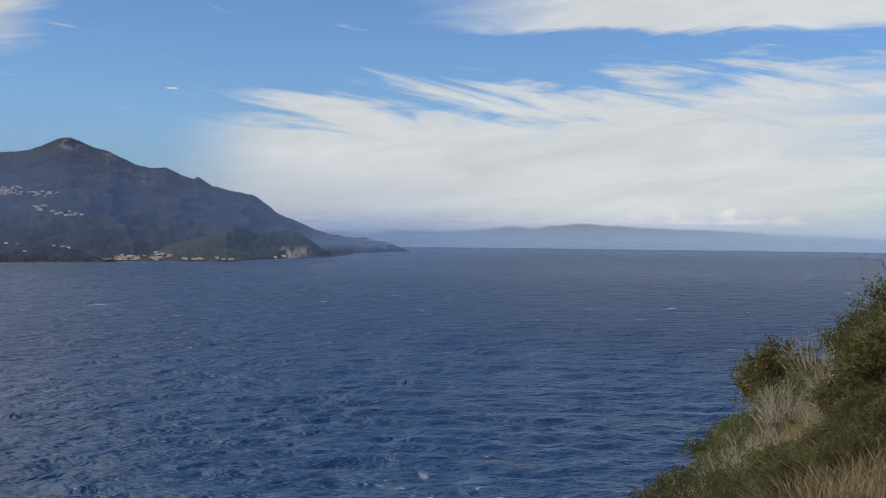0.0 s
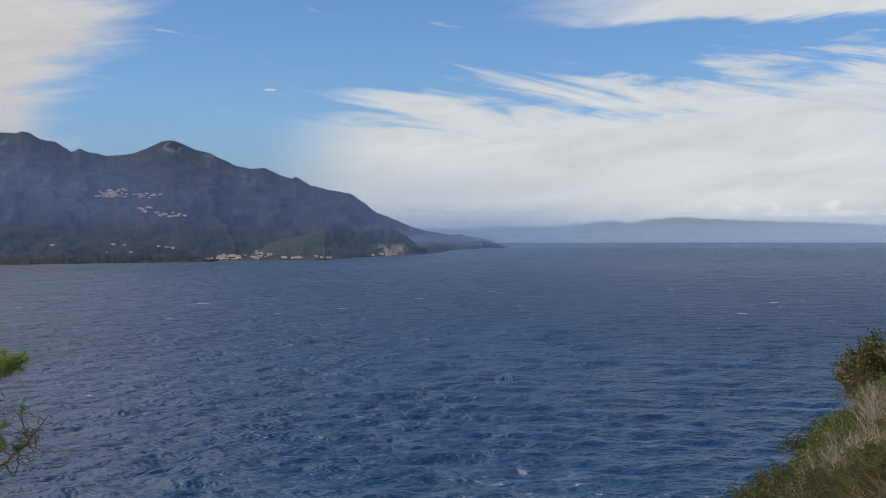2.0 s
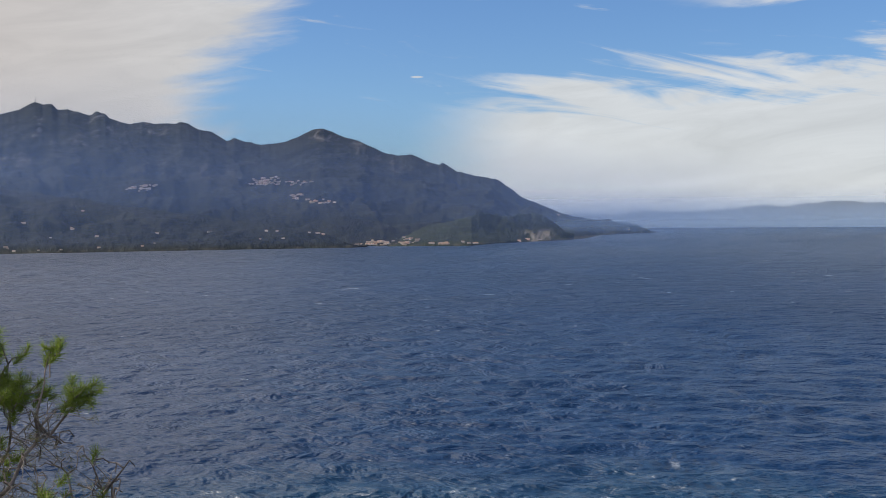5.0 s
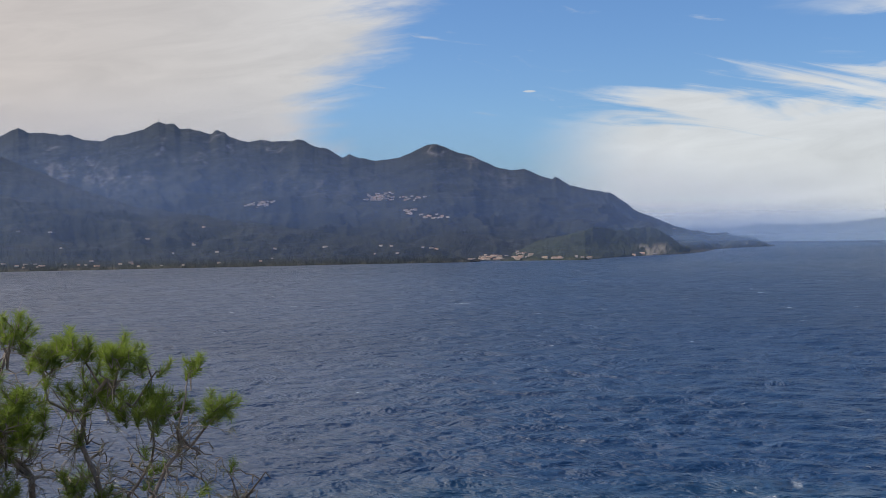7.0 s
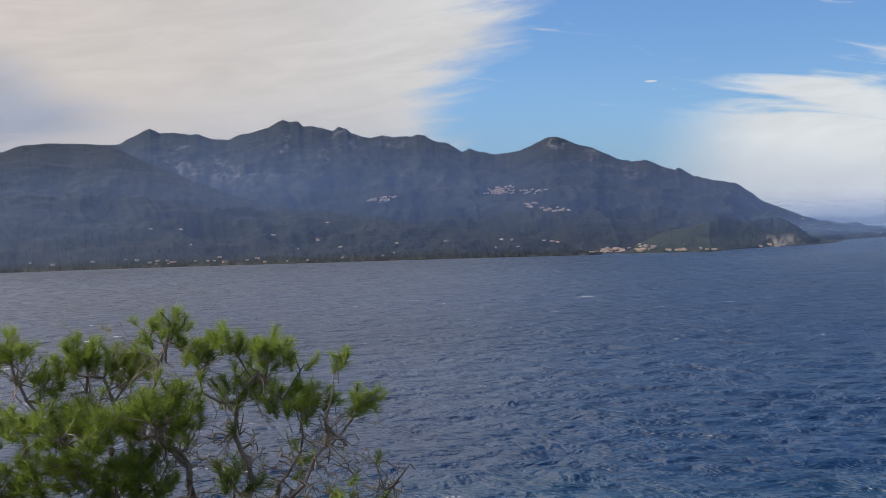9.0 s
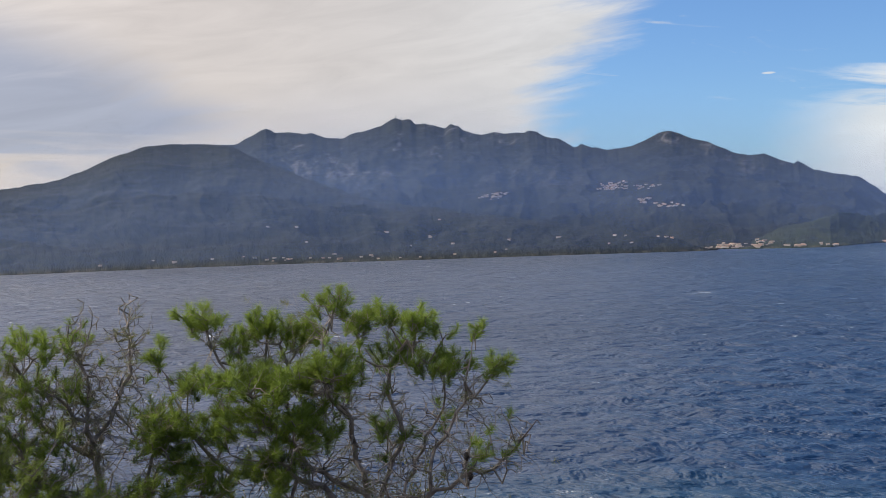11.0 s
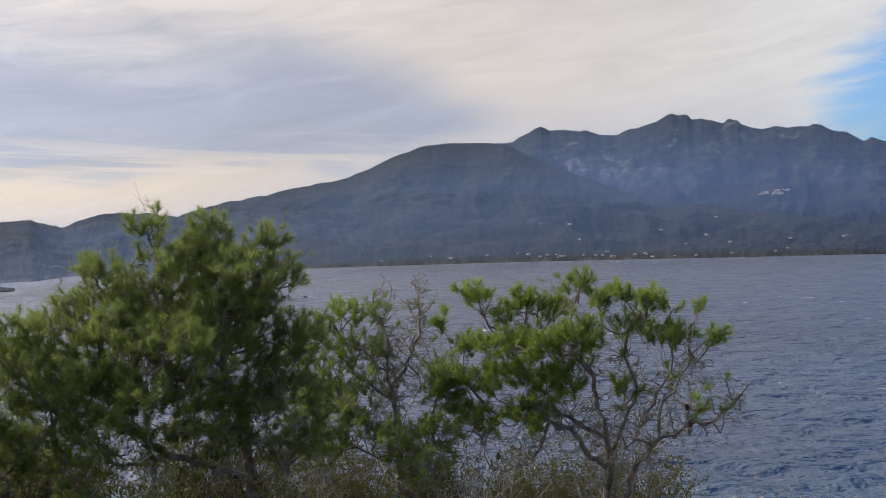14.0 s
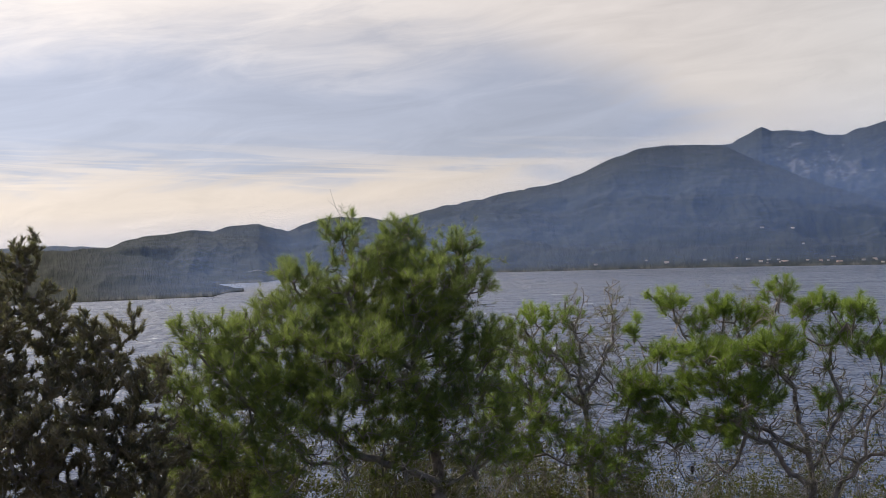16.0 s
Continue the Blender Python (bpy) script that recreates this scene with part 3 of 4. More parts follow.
# ---- plants ----
def grow(start, trunk, targets, step, reach, kill, rng, rounds=90, droop=0.0, begun=None):
    """Branches that grow towards target points: nodes and the parent of each."""
    pos, par = begun or ([np.array(start, float)], [-1])
    for p in trunk:
        p = np.array(p, float)
        while np.linalg.norm(p - pos[-1]) > step:
            d = p - pos[-1]
            pos.append(pos[-1] + d / np.linalg.norm(d) * step + rng.normal(0, step * 0.13, 3))
            par.append(len(pos) - 2)
    left = np.array(targets, float)
    P = np.array(pos)
    every = np.linalg.norm(left[:, None] - P[None], axis=2)
    near, dmin = every.argmin(1), every.min(1)
    for _ in range(rounds):
        live = (dmin < reach) & (dmin > kill)
        if not live.any():
            break
        pull = {}
        for k in np.nonzero(live)[0]:
            v = left[k] - pos[near[k]]
            pull.setdefault(int(near[k]), []).append(v / (np.linalg.norm(v) + 1e-6))
        P = np.array(pos)
        first = len(pos)
        for i, vs in pull.items():
            d = np.mean(vs, axis=0) + rng.normal(0, 0.22, 3) + (0, 0, -droop)
            d /= np.linalg.norm(d) + 1e-6
            q = P[i] + d * step
            if np.min(np.abs(P - q).sum(1)) > step * 0.4:
                pos.append(q)
                par.append(i)
        if len(pos) == first:
            break
        fresh = np.array(pos[first:])
        gap = np.linalg.norm(left[:, None] - fresh[None], axis=2)
        best = gap.min(1)
        better = best < dmin
        near[better] = gap.argmin(1)[better] + first
        dmin = np.minimum(dmin, best)
    return np.array(pos), np.array(par)


def girth(par, tip, power=2.3, most=1.0):
    r = np.zeros(len(par))
    kids = np.bincount(par[par >= 0], minlength=len(par))
    r[kids == 0] = tip ** power
    for i in range(len(par) - 1, 0, -1):
        r[par[i]] += r[i]
    return np.minimum(r ** (1 / power), most), kids


def tubes(segments, sides=5):
    """segments: (a, b, ra, rb). Returns vertices and faces."""
    vs, fs = [], []
    ring = [(math.cos(6.2832 * k / sides), math.sin(6.2832 * k / sides)) for k in range(sides)]
    for a, b, ra, rb in segments:
        d = Vector(b - a)
        if d.length < 1e-5:
            continue
        d.normalize()
        u = d.orthogonal().normalized()
        w = d.cross(u)
        u, w = np.array(u), np.array(w)
        n = len(vs)
        for c, r in ((a, ra), (b + np.array(d) * rb * 0.4, rb)):
            vs += [c + (u * x + w * y) * r for x, y in ring]
        fs += [(n + k, n + (k + 1) % sides, n + sides + (k + 1) % sides, n + sides + k) for k in range(sides)]
    return vs, fs


def tuft(out, at, axis, rng, count, length, width, spread, up=0.35, stem=0.12):
    """Needles that stand round the last piece of a twig, added as triangles to out."""
    axis = axis / (np.linalg.norm(axis) + 1e-6)
    unit = lambda v: v / (np.linalg.norm(v, axis=1, keepdims=True) + 1e-6)
    side = rng.normal(0, 1, (count, 3))
    side = unit(side - np.outer(side @ axis, axis))
    d = np.outer(rng.uniform(0.25, 1.0, count), axis) + side * rng.uniform(0.3, 1.0, (count, 1)) * spread
    d[:, 2] += up * rng.uniform(0, 1, count)
    d = unit(d)
    b = at - np.outer(rng.uniform(0, stem, count), axis)
    w = unit(np.cross(d, rng.normal(0, 1, (count, 3)))) * width
    tip = b + d * length * rng.uniform(0.7, 1.1, (count, 1))
    out.append(np.stack([b - w * 0.5, b + w * 0.5, tip], 1).reshape(-1, 3))


def sample_lobes(lobes, base, rng, per, shell=0.55):
    """Target points in the upper parts of rounded crown lobes given by heading, elevation, distance, width and height."""
    pts = []
    for az, el, dist, wide, high, weight in lobes:
        c = np.array(heading(az, el)) * dist + (0, 0, EYE) - base
        for _ in range(int(per * abs(weight))):
            v = rng.normal(0, 1, 3)
            v /= np.linalg.norm(v)
            v *= rng.uniform(shell, 1.0)
            v[2] = abs(v[2]) if rng.random() < 0.7 else v[2]
            pts.append(c + v * (wide, wide, high))
    return pts


def limbs_to(centres, start, trunk, rng, step=0.11, bare=None, stems=()):
    """A bent trunk, and a rising limb from it to each lobe of the crown."""
    pos, par, own = [np.array(start, float)], [-1], [0]

    def extend(i, goal, sag, limb):
        a = pos[i]
        n = max(2, int(np.linalg.norm(goal - a) / step))
        bend = rng.normal(0, 0.10, 3) * np.linalg.norm(goal - a)
        for k in range(1, n + 1):
            t = k / n
            p = a + (goal - a) * t + bend * math.sin(3.1416 * t) - np.array((0, 0, sag)) * math.sin(3.1416 * t) + rng.normal(0, step * 0.16, 3)
            pos.append(p)
            par.append(i if k == 1 else len(pos) - 2)
            own.append(limb)
    for g in trunk:
        extend(len(pos) - 1, np.array(g, float), 0.0, 0)
    top = pos[-1]
    fork = int(len(pos) * 0.6)
    naked = set()
    for limb, line in enumerate(stems, 1):
        i = int(np.linalg.norm(np.array(pos) - line[0], axis=1).argmin())
        for g in line:
            if np.linalg.norm(g - pos[i]) > step:
                extend(i, np.array(g, float), 0.0, limb)
                i = len(pos) - 1
    order = sorted(range(len(centres)), key=lambda q: np.linalg.norm(centres[q] - top))
    for limb, which in enumerate(order, 1 + len(stems)):
        c = centres[which]
        if bare and bare[which]:
            naked.add(limb)
        P = np.array(pos)
        cost = np.linalg.norm(P - c, axis=1) + 1.2 * np.maximum(0, P[:, 2] - c[2] + 0.25 * np.linalg.norm((P - c)[:, :2], axis=1))
        cost[:fork] += 3.0
        cost += (0.05 if stems else 0.55) * np.linalg.norm(P - top, axis=1)
        extend(int(cost.argmin()), np.array(c), 0.12, limb)
    return pos, par, own, naked


def pine(name, label, az, dist, lean, lobes, seed, per=26, needles=62, leafmat=NEEDLE, length=0.125, bare=0.0, tip=0.0042, cones=6, lower=0, shoots=3, fork=0.3, shell=0.55, stems=(), kill=0.068, spread=1.1, thin=0.3):
    rng = np.random.default_rng(seed)
    h = heading(az)
    x, y = h.x * dist, h.y * dist
    base = np.array((x, y, float(ground_z(x, y)) - 0.1))
    aims = sample_lobes(lobes, base, rng, per, shell)
    centres = [np.array(heading(a, e)) * d + (0, 0, EYE) - base - (0, 0, hi * .4) for a, e, d, wi, hi, sh in lobes]
    centre = np.mean(aims, axis=0)
    trunk = [centre * (0.10, 0.10, 0.15) + lean, centre * (fork * .7, fork * .7, fork)]
    place = lambda a, e, d: np.array(heading(a, e)) * d + (0, 0, EYE) - base
    lines = [[place(*q) for q in line] for line in stems]
    if stems:
        trunk, lines = lines[0], lines[1:]
    pos, par, own, naked = limbs_to(centres, (0, 0, 0), trunk, rng, bare=[q[5] < 0 for q in lobes], stems=lines)
    pos, par = grow(None, (), aims, 0.07, 1.3, kill, rng, begun=(pos, par))
    bald = np.concatenate([np.full(int(per * abs(q[5])), q[5] < 0) for q in lobes])
    goals = np.array(aims)
    for i in range(len(own), len(pos)):
        own.append(own[par[i]])
    rad, kids = girth(par, tip, 2.6, 0.08)
    tree = thing(name, base, label, "tree", "pines on the slope")
    trunk_seg = [(pos[par[i]], pos[i], rad[par[i]], rad[i]) for i in range(1, len(pos)) if own[i] == 0]
    limb_seg = {k: [] for k in range(1, max(own) + 1)}
    for i in range(1, len(pos)):
        if own[i]:
            limb_seg[own[i]].append((pos[par[i]], pos[i], min(rad[par[i]], rad[i] * 1.4), rad[i]))
    # dead side twigs under the crown
    twig_seg = []
    hosts = [i for i in range(1, len(pos)) if 0.009 < rad[i] < 0.06]
    for i in rng.choice(hosts, 130 + lower, replace=True):
        p = pos[i].copy()
        d = rng.normal(0, 1, 3) + (0, 0, 0.15)
        d /= np.linalg.norm(d)
        r = 0.0055
        for _ in range(rng.integers(3, 7)):
            q = p + d * rng.uniform(0.06, 0.12)
            twig_seg.append((p, q, r, r * 0.75))
            if rng.random() < 0.5:
                e = d + rng.normal(0, 0.8, 3)
                twig_seg.append((q, q + e / np.linalg.norm(e) * 0.12, r * 0.7, r * 0.35))
            p, r = q, r * 0.75
            d = d + rng.normal(0, 0.28, 3)
            d /= np.linalg.norm(d)
    clumps, shoot_seg, dry = {k: [] for k in range(max(own) + 1)}, [], []
    for a, b, ra, rb in twig_seg:
        if rng.random() < thin:
            tuft(dry, b, b - a + rng.normal(0, 0.03, 3), rng, 20, length * 0.75, 0.0032, 1.5, 0.2, 0.08)
    ends = [i for i in range(1, len(pos)) if kids[i] == 0 or (rad[i] < tip * 1.5 and rng.random() < 0.3)]
    for i in ends:
        if rng.random() < (0.96 if bald[np.abs(goals - pos[i]).sum(1).argmin()] else bare):
            continue
        axis = pos[i] - pos[par[i]]
        outward = (pos[i] - centre * (1, 1, 0.7))
        axis = axis / np.linalg.norm(axis) * 0.6 + outward / (np.linalg.norm(outward) + 1e-6) * 0.6 + np.array((0, 0, 0.45))
        out = clumps[own[i]]
        tuft(out, pos[i], axis, rng, needles, length, 0.0044, spread, stem=0.10)
        for _ in range(rng.integers(0, shoots + 1)):
            d = axis / np.linalg.norm(axis) + rng.normal(0, 0.6, 3)
            d /= np.linalg.norm(d)
            q = pos[i] + d * rng.uniform(0.07, 0.17)
            shoot_seg.append((pos[i], q, 0.0045, 0.0035))
            tuft(out, q, d + np.array((0, 0, 0.4)), rng, int(needles * 0.8), length * rng.uniform(.75, 1.05), 0.004, spread, stem=0.09)
    part("trunk", mesh("trunk", *tubes(trunk_seg, 8), BARK), tree)
    for k, segs in limb_seg.items():
        limb = part("limb", mesh("limb", *tubes(segs, 5), DEADWOOD if k in naked else BARK), tree, "bare grey limb" if k in naked else "")
        if clumps[k]:
            tagged(part("needle_clump", tri_mesh("needle_clump", np.concatenate(clumps[k]), leafmat), limb, "green needle tufts"), kind="stuff")
    tagged(part("deadwood", mesh("deadwood", *tubes(twig_seg, 4), DEADWOOD), tree, "bare grey twigs"), kind="stuff")
    tagged(part("young_shoot", mesh("young_shoot", *tubes(shoot_seg, 4), BARK), tree, "short leafy shoots"), kind="stuff")
    if dry:
        tagged(part("old_needles", tri_mesh("old_needles", np.concatenate(dry), OLDNEEDLE), tree, "thin olive-brown old needles"), kind="stuff")
    if clumps[0]:
        tagged(part("needle_clump", tri_mesh("needle_clump", np.concatenate(clumps[0]), leafmat), tree, "green needle tufts"), kind="stuff")
    for i in rng.choice(ends, cones, replace=False):
        part("cone", cone_mesh, tree, "dark brown pine cone").location = pos[i] - np.array((0, 0, 0.05))
    return tree


def make_cone():
    vs, fs = [], []
    for k in range(9):
        for j in range(7):
            a = 6.283 * (j + 0.5 * (k % 2)) / 7
            r = 0.028 * math.sin(0.35 + 2.6 * k / 9)
            z = 0.008 * k
            c = np.array((math.cos(a) * r, math.sin(a) * r, z))
            t = np.array((-math.sin(a), math.cos(a), 0)) * 0.008
            n = len(vs)
            vs += [c * (0.4, 0.4, 1) - t, c * (0.4, 0.4, 1) + t, c * (1.25, 1.25, 1) + (0, 0, 0.007) + t, c * (1.25, 1.25, 1) + (0, 0, 0.007) - t]
            fs.append((n, n + 1, n + 2, n + 3))
    return mesh("cone", vs, fs, CONE, False)


cone_mesh = make_cone()

# heading, elevation, distance, width, height, share of shoots
PINE_A = ((41.2, -4.1, 11.0, .24, .16, .9), (39.6, -5.2, 11.1, .22, .16, .6), (38.4, -4.5, 11.2, .24, .16, .8), (43.4, -5.6, 11.2, .12, .12, .3), (42.0, -7.0, 11.1, .18, .14, .5), (35.2, -3.5, 10.9, .2, .14, .8), (36.7, -5.0, 11.3, .26, .18, .8), (34.0, -4.7, 11.2, .2, .15, .5), (32.5, -4.2, 11.1, .14, .12, .45), (31.1, -4.5, 11.0, .18, .14, .55), (29.8, -5.0, 11.1, .12, .12, .25),
          (28.2, -4.9, 10.9, .10, .10, .25), (27.3, -6.6, 11.0, .12, .12, .35), (29.9, -6.8, 11.1, .28, .18, .8), (32.2, -6.3, 11.2, .25, .2, .5), (38.8, -7.4, 10.7, .5, .26, 1.7), (35.4, -6.8, 10.7, .4, .22, 1.0), (40.6, -9.2, 10.9, .3, .22, .8), (37.0, -9.4, 10.7, .42, .25, 1.1), (43.2, -9.6, 11.0, .2, .3, .7), (41.6, -11.6, 10.9, .3, .25, .7), (38.0, -11.4, 10.8, .35, .2, .6), (26.7, -9.0, 11.1, .1, .1, .15), (28.6, -11.2, 10.9, .15, .1, .2), (32.6, -9.6, 11.2, .2, .12, .25),
          (25.9, -9.8, 11.2, .18, .2, -.4), (26.8, -11.2, 11.0, .25, .2, -.5), (27.8, -9.0, 11.2, .25, .3, -.5), (28.9, -10.6, 10.7, .35, .3, -.7), (30.6, -9.4, 11.2, .45, .4, -1.0), (33.0, -8.6, 11.3, .45, .35, -1.0), (32.8, -11.6, 10.8, .45, .35, -1.0), (35.6, -11.2, 11.0, .5, .4, -1.2), (36, -8, 11.4, .4, .4, -.8), (38.6, -12.8, 11.2, .5, .3, -1.0), (41, -12.8, 11.2, .4, .3, -.8))
STEMS_A = (((33.8, -15, 11.2), (33.9, -11.6, 11.1), (34.4, -9.0, 11.0), (35.5, -6.4, 11.0), (35.1, -4.0, 10.9)),
           ((33.6, -17, 11.2), (31.8, -13.9, 11.1), (30.6, -11.6, 11.0), (29.8, -9.7, 11.0), (28.8, -8.2, 11.0), (28.5, -5.9, 10.9), (28.2, -5.0, 10.9)),
           ((33.8, -15, 11.2), (32.6, -11.4, 11.2), (32.2, -8.4, 11.2), (31.6, -5.2, 11.1)),
           ((31.0, -12.6, 11.0), (29.6, -12.2, 11.0), (28.1, -11.5, 11.1), (25.6, -9.4, 11.2)),
           ((33.9, -14.0, 11.1), (35.8, -12.0, 10.9), (37.8, -10.9, 10.8), (40.2, -10.2, 10.8)),
           ((34.1, -12.6, 11.1), (36.6, -11.0, 11.0), (38.4, -8.7, 11.0), (39.7, -7.0, 11.0), (40.9, -4.9, 11.0)),
           ((36.2, -11.8, 10.9), (40.4, -11.0, 11.0), (42.6, -8.0, 11.1), (43.2, -6.0, 11.2)),
           ((34.3, -9.4, 11.0), (36.8, -7.4, 11.2), (38.2, -5.2, 11.2)),
           ((31.9, -12.6, 11.0), (30.2, -9.0, 11.3), (29.8, -7.2, 11.2)))
PINE_B = ((48.9, -5.0, 11.4, .36, .2, 1.0), (50.6, -5.6, 11.4, .16, .16, .4), (47.0, -4.8, 11.5, .16, .16, .3), (48.4, -7.0, 11.4, .4, .22, .9), (50.5, -7.8, 11.2, .4, .3, 1.3), (43.4, -9.6, 11.0, .26, .4, 1.6), (49.0, -9.8, 11.2, .4, .3, 1.0), (48.6, -12.0, 11.0, .4, .3, 1.3), (51.6, -10.6, 11.0, .4, .3, 1.2), (43.8, -12.2, 10.9, .3, .3, 1.1), (46.2, -12.4, 10.9, .4, .25, 1.2), (45.0, -14, 10.8, .4, .25, 1.0), (51, -13.2, 10.9, .4, .25, 1.0),
          (46.6, -3.9, 11.6, .16, .3, -.7), (44.6, -3.8, 11.7, .16, .35, -.7), (45.6, -5.6, 11.6, .35, .35, -1.0), (46.2, -7.6, 11.5, .4, .4, -1.2), (44.6, -7.0, 11.5, .25, .35, -.8), (45.6, -10.0, 11.6, .4, .4, -1.0), (48.6, -8.8, 11.6, .4, .4, -.7))
STEMS_B = (((46.0, -15, 11.5), (46.0, -11, 11.4), (46.4, -8.0, 11.4), (46.9, -5.6, 11.5), (47.4, -4.2, 11.5)),
           ((46.0, -9.4, 11.4), (45.2, -7.4, 11.5), (44.6, -5.2, 11.6), (44.9, -3.4, 11.7)),
           ((46.3, -8.4, 11.4), (48.0, -6.9, 11.4), (49.6, -5.6, 11.4)),
           ((46.0, -12, 11.5), (49.2, -10.4, 11.3), (50.6, -8.2, 11.2)),
           ((46.0, -13, 11.5), (43.8, -11.8, 11.2), (43.4, -9.6, 11.1)),
           ((46.2, -10, 11.5), (48.3, -8.6, 11.5), (50.6, -6.4, 11.4)))
PINE_C = ((60.6, .1, 10.0, .22, .2, .8), (57.2, .2, 10.1, .24, .2, .9), (53.7, -.8, 9.9, .2, .2, .6), (52.3, -2.7, 9.9, .22, .22, .6), (59.2, -2.3, 9.9, .55, .4, 2.2), (55.8, -3.0, 9.8, .55, .4, 2.0),
          (63.3, -2.6, 10.0, .3, .25, .8), (64.6, -4.3, 9.9, .35, .25, 1), (66.8, -5.2, 9.7, .35, .25, 1.1), (69.4, -5.9, 9.6, .3, .25, .9), (62.0, -6.3, 9.6, .6, .4, 1.8), (57.0, -6.8, 9.7, .6, .45, 1.8), (70.6, -8.6, 9.5, .4, .35, 1.0),
          (66.5, -9.0, 9.4, .5, .4, 1.3), (51.9, -6.6, 9.8, .35, .3, .9), (60.5, -10.3, 9.4, .6, .4, 1.2), (53, -9.5, 9.6, .3, .3, .6), (64.0, -11.6, 9.3, .5, .35, 1.0), (68.6, -12.0, 9.2, .5, .35, 1.0), (57.0, -11.8, 9.5, .5, .35, .8), (59.4, -5, 10.3, .6, .5, 1.4), (61, -13, 9.3, .6, .4, -1.0), (57, -13.6, 9.4, .5, .35, -.9), (65.5, -13.6, 9.2, .5, .35, .7), (54, -11.5, 9.5, .45, .35, -.7), (59, -8.6, 9.3, .5, .3, .7), (66, -7.2, 10, .5, .4, 1.2),
          (54.6, -5.4, 10.0, .5, .4, 1.3), (53.2, -8.0, 9.9, .5, .4, 1.4), (55.5, -10.4, 9.7, .55, .4, 1.4), (51.8, -10.4, 9.8, .4, .35, 1.0), (58.5, -12.6, 9.5, .6, .35, 1.2), (62.4, -8.8, 9.6, .6, .4, 1.5), (69.0, -10.2, 9.4, .5, .35, 1.2),
          (67.6, -6.8, 9.7, .5, .35, 1.3), (64.5, -9.6, 9.7, .5, .4, 1.2), (61.4, -4.0, 10.0, .5, .4, 1.5), (57.8, -1.4, 10.0, .4, .3, 1.2), (56.4, -5.0, 9.6, .5, .4, 1.3), (52.8, -12.6, 9.7, .45, .3, 1.0), (60.2, -7.0, 9.3, .55, .35, 1.2), (70.5, -12.5, 9.2, .45, .35, 1.0),
          (52.6, -12.2, 9.6, .35, .3, -.5), (55, -9, 10, .4, .4, -.6), (62, -12.5, 9.5, .4, .3, -.6))
STEMS_C = (((54.8, -16, 10.0), (55.4, -12, 9.9), (56.1, -9, 9.8), (56.5, -6, 9.9), (56.3, -3, 10.0), (57.0, -1.0, 10.1)),
           ((55.2, -14.5, 9.9), (58.0, -13.6, 9.7), (61.0, -12.2, 9.6), (65.0, -10.2, 9.6), (68.0, -8.0, 9.6)),
           ((55.0, -15, 9.9), (53.4, -14.2, 9.9), (50.8, -12.2, 10.0), (48.4, -9.8, 10.2), (47.6, -8.2, 10.3)),
           ((56.2, -8, 9.8), (58.6, -5.5, 9.8), (60.4, -2.5, 9.9)),
           ((56.3, -7, 9.9), (54.6, -4.4, 9.9), (53.4, -1.6, 9.9)),
           ((56.0, -10, 9.8), (59.5, -8.6, 9.6), (63.0, -5.6, 9.7)))
pine("pine_tree", "young pine with bright green needle tufts on bare grey limbs", 33.4, 11.3, (0.1, 0.0, 0.0), PINE_A, 11, per=96, lower=550, needles=110, length=0.105, shoots=3, shell=0.3, stems=STEMS_A, kill=0.08, spread=1.6, thin=0.15)
pine("pine_tree", "half-bare pine with thin needles and dead branches", 45.5, 11.6, (0.0, 0.1, 0.1), PINE_B, 23, per=70, needles=85, bare=0.15, lower=600, shoots=2, length=0.09, stems=STEMS_B, kill=0.075, spread=1.4, thin=0.25)
pine("pine_tree", "dense green pine with a broad crown above the scrub", 54.8, 10.0, (0.0, 0.0, 0.1), PINE_C, 31, per=76, lower=600, fork=0.45, bare=0.06, needles=90, length=0.105, shell=0.3, stems=STEMS_C, leafmat=DEEPNEEDLE, kill=0.075, spread=1.35)


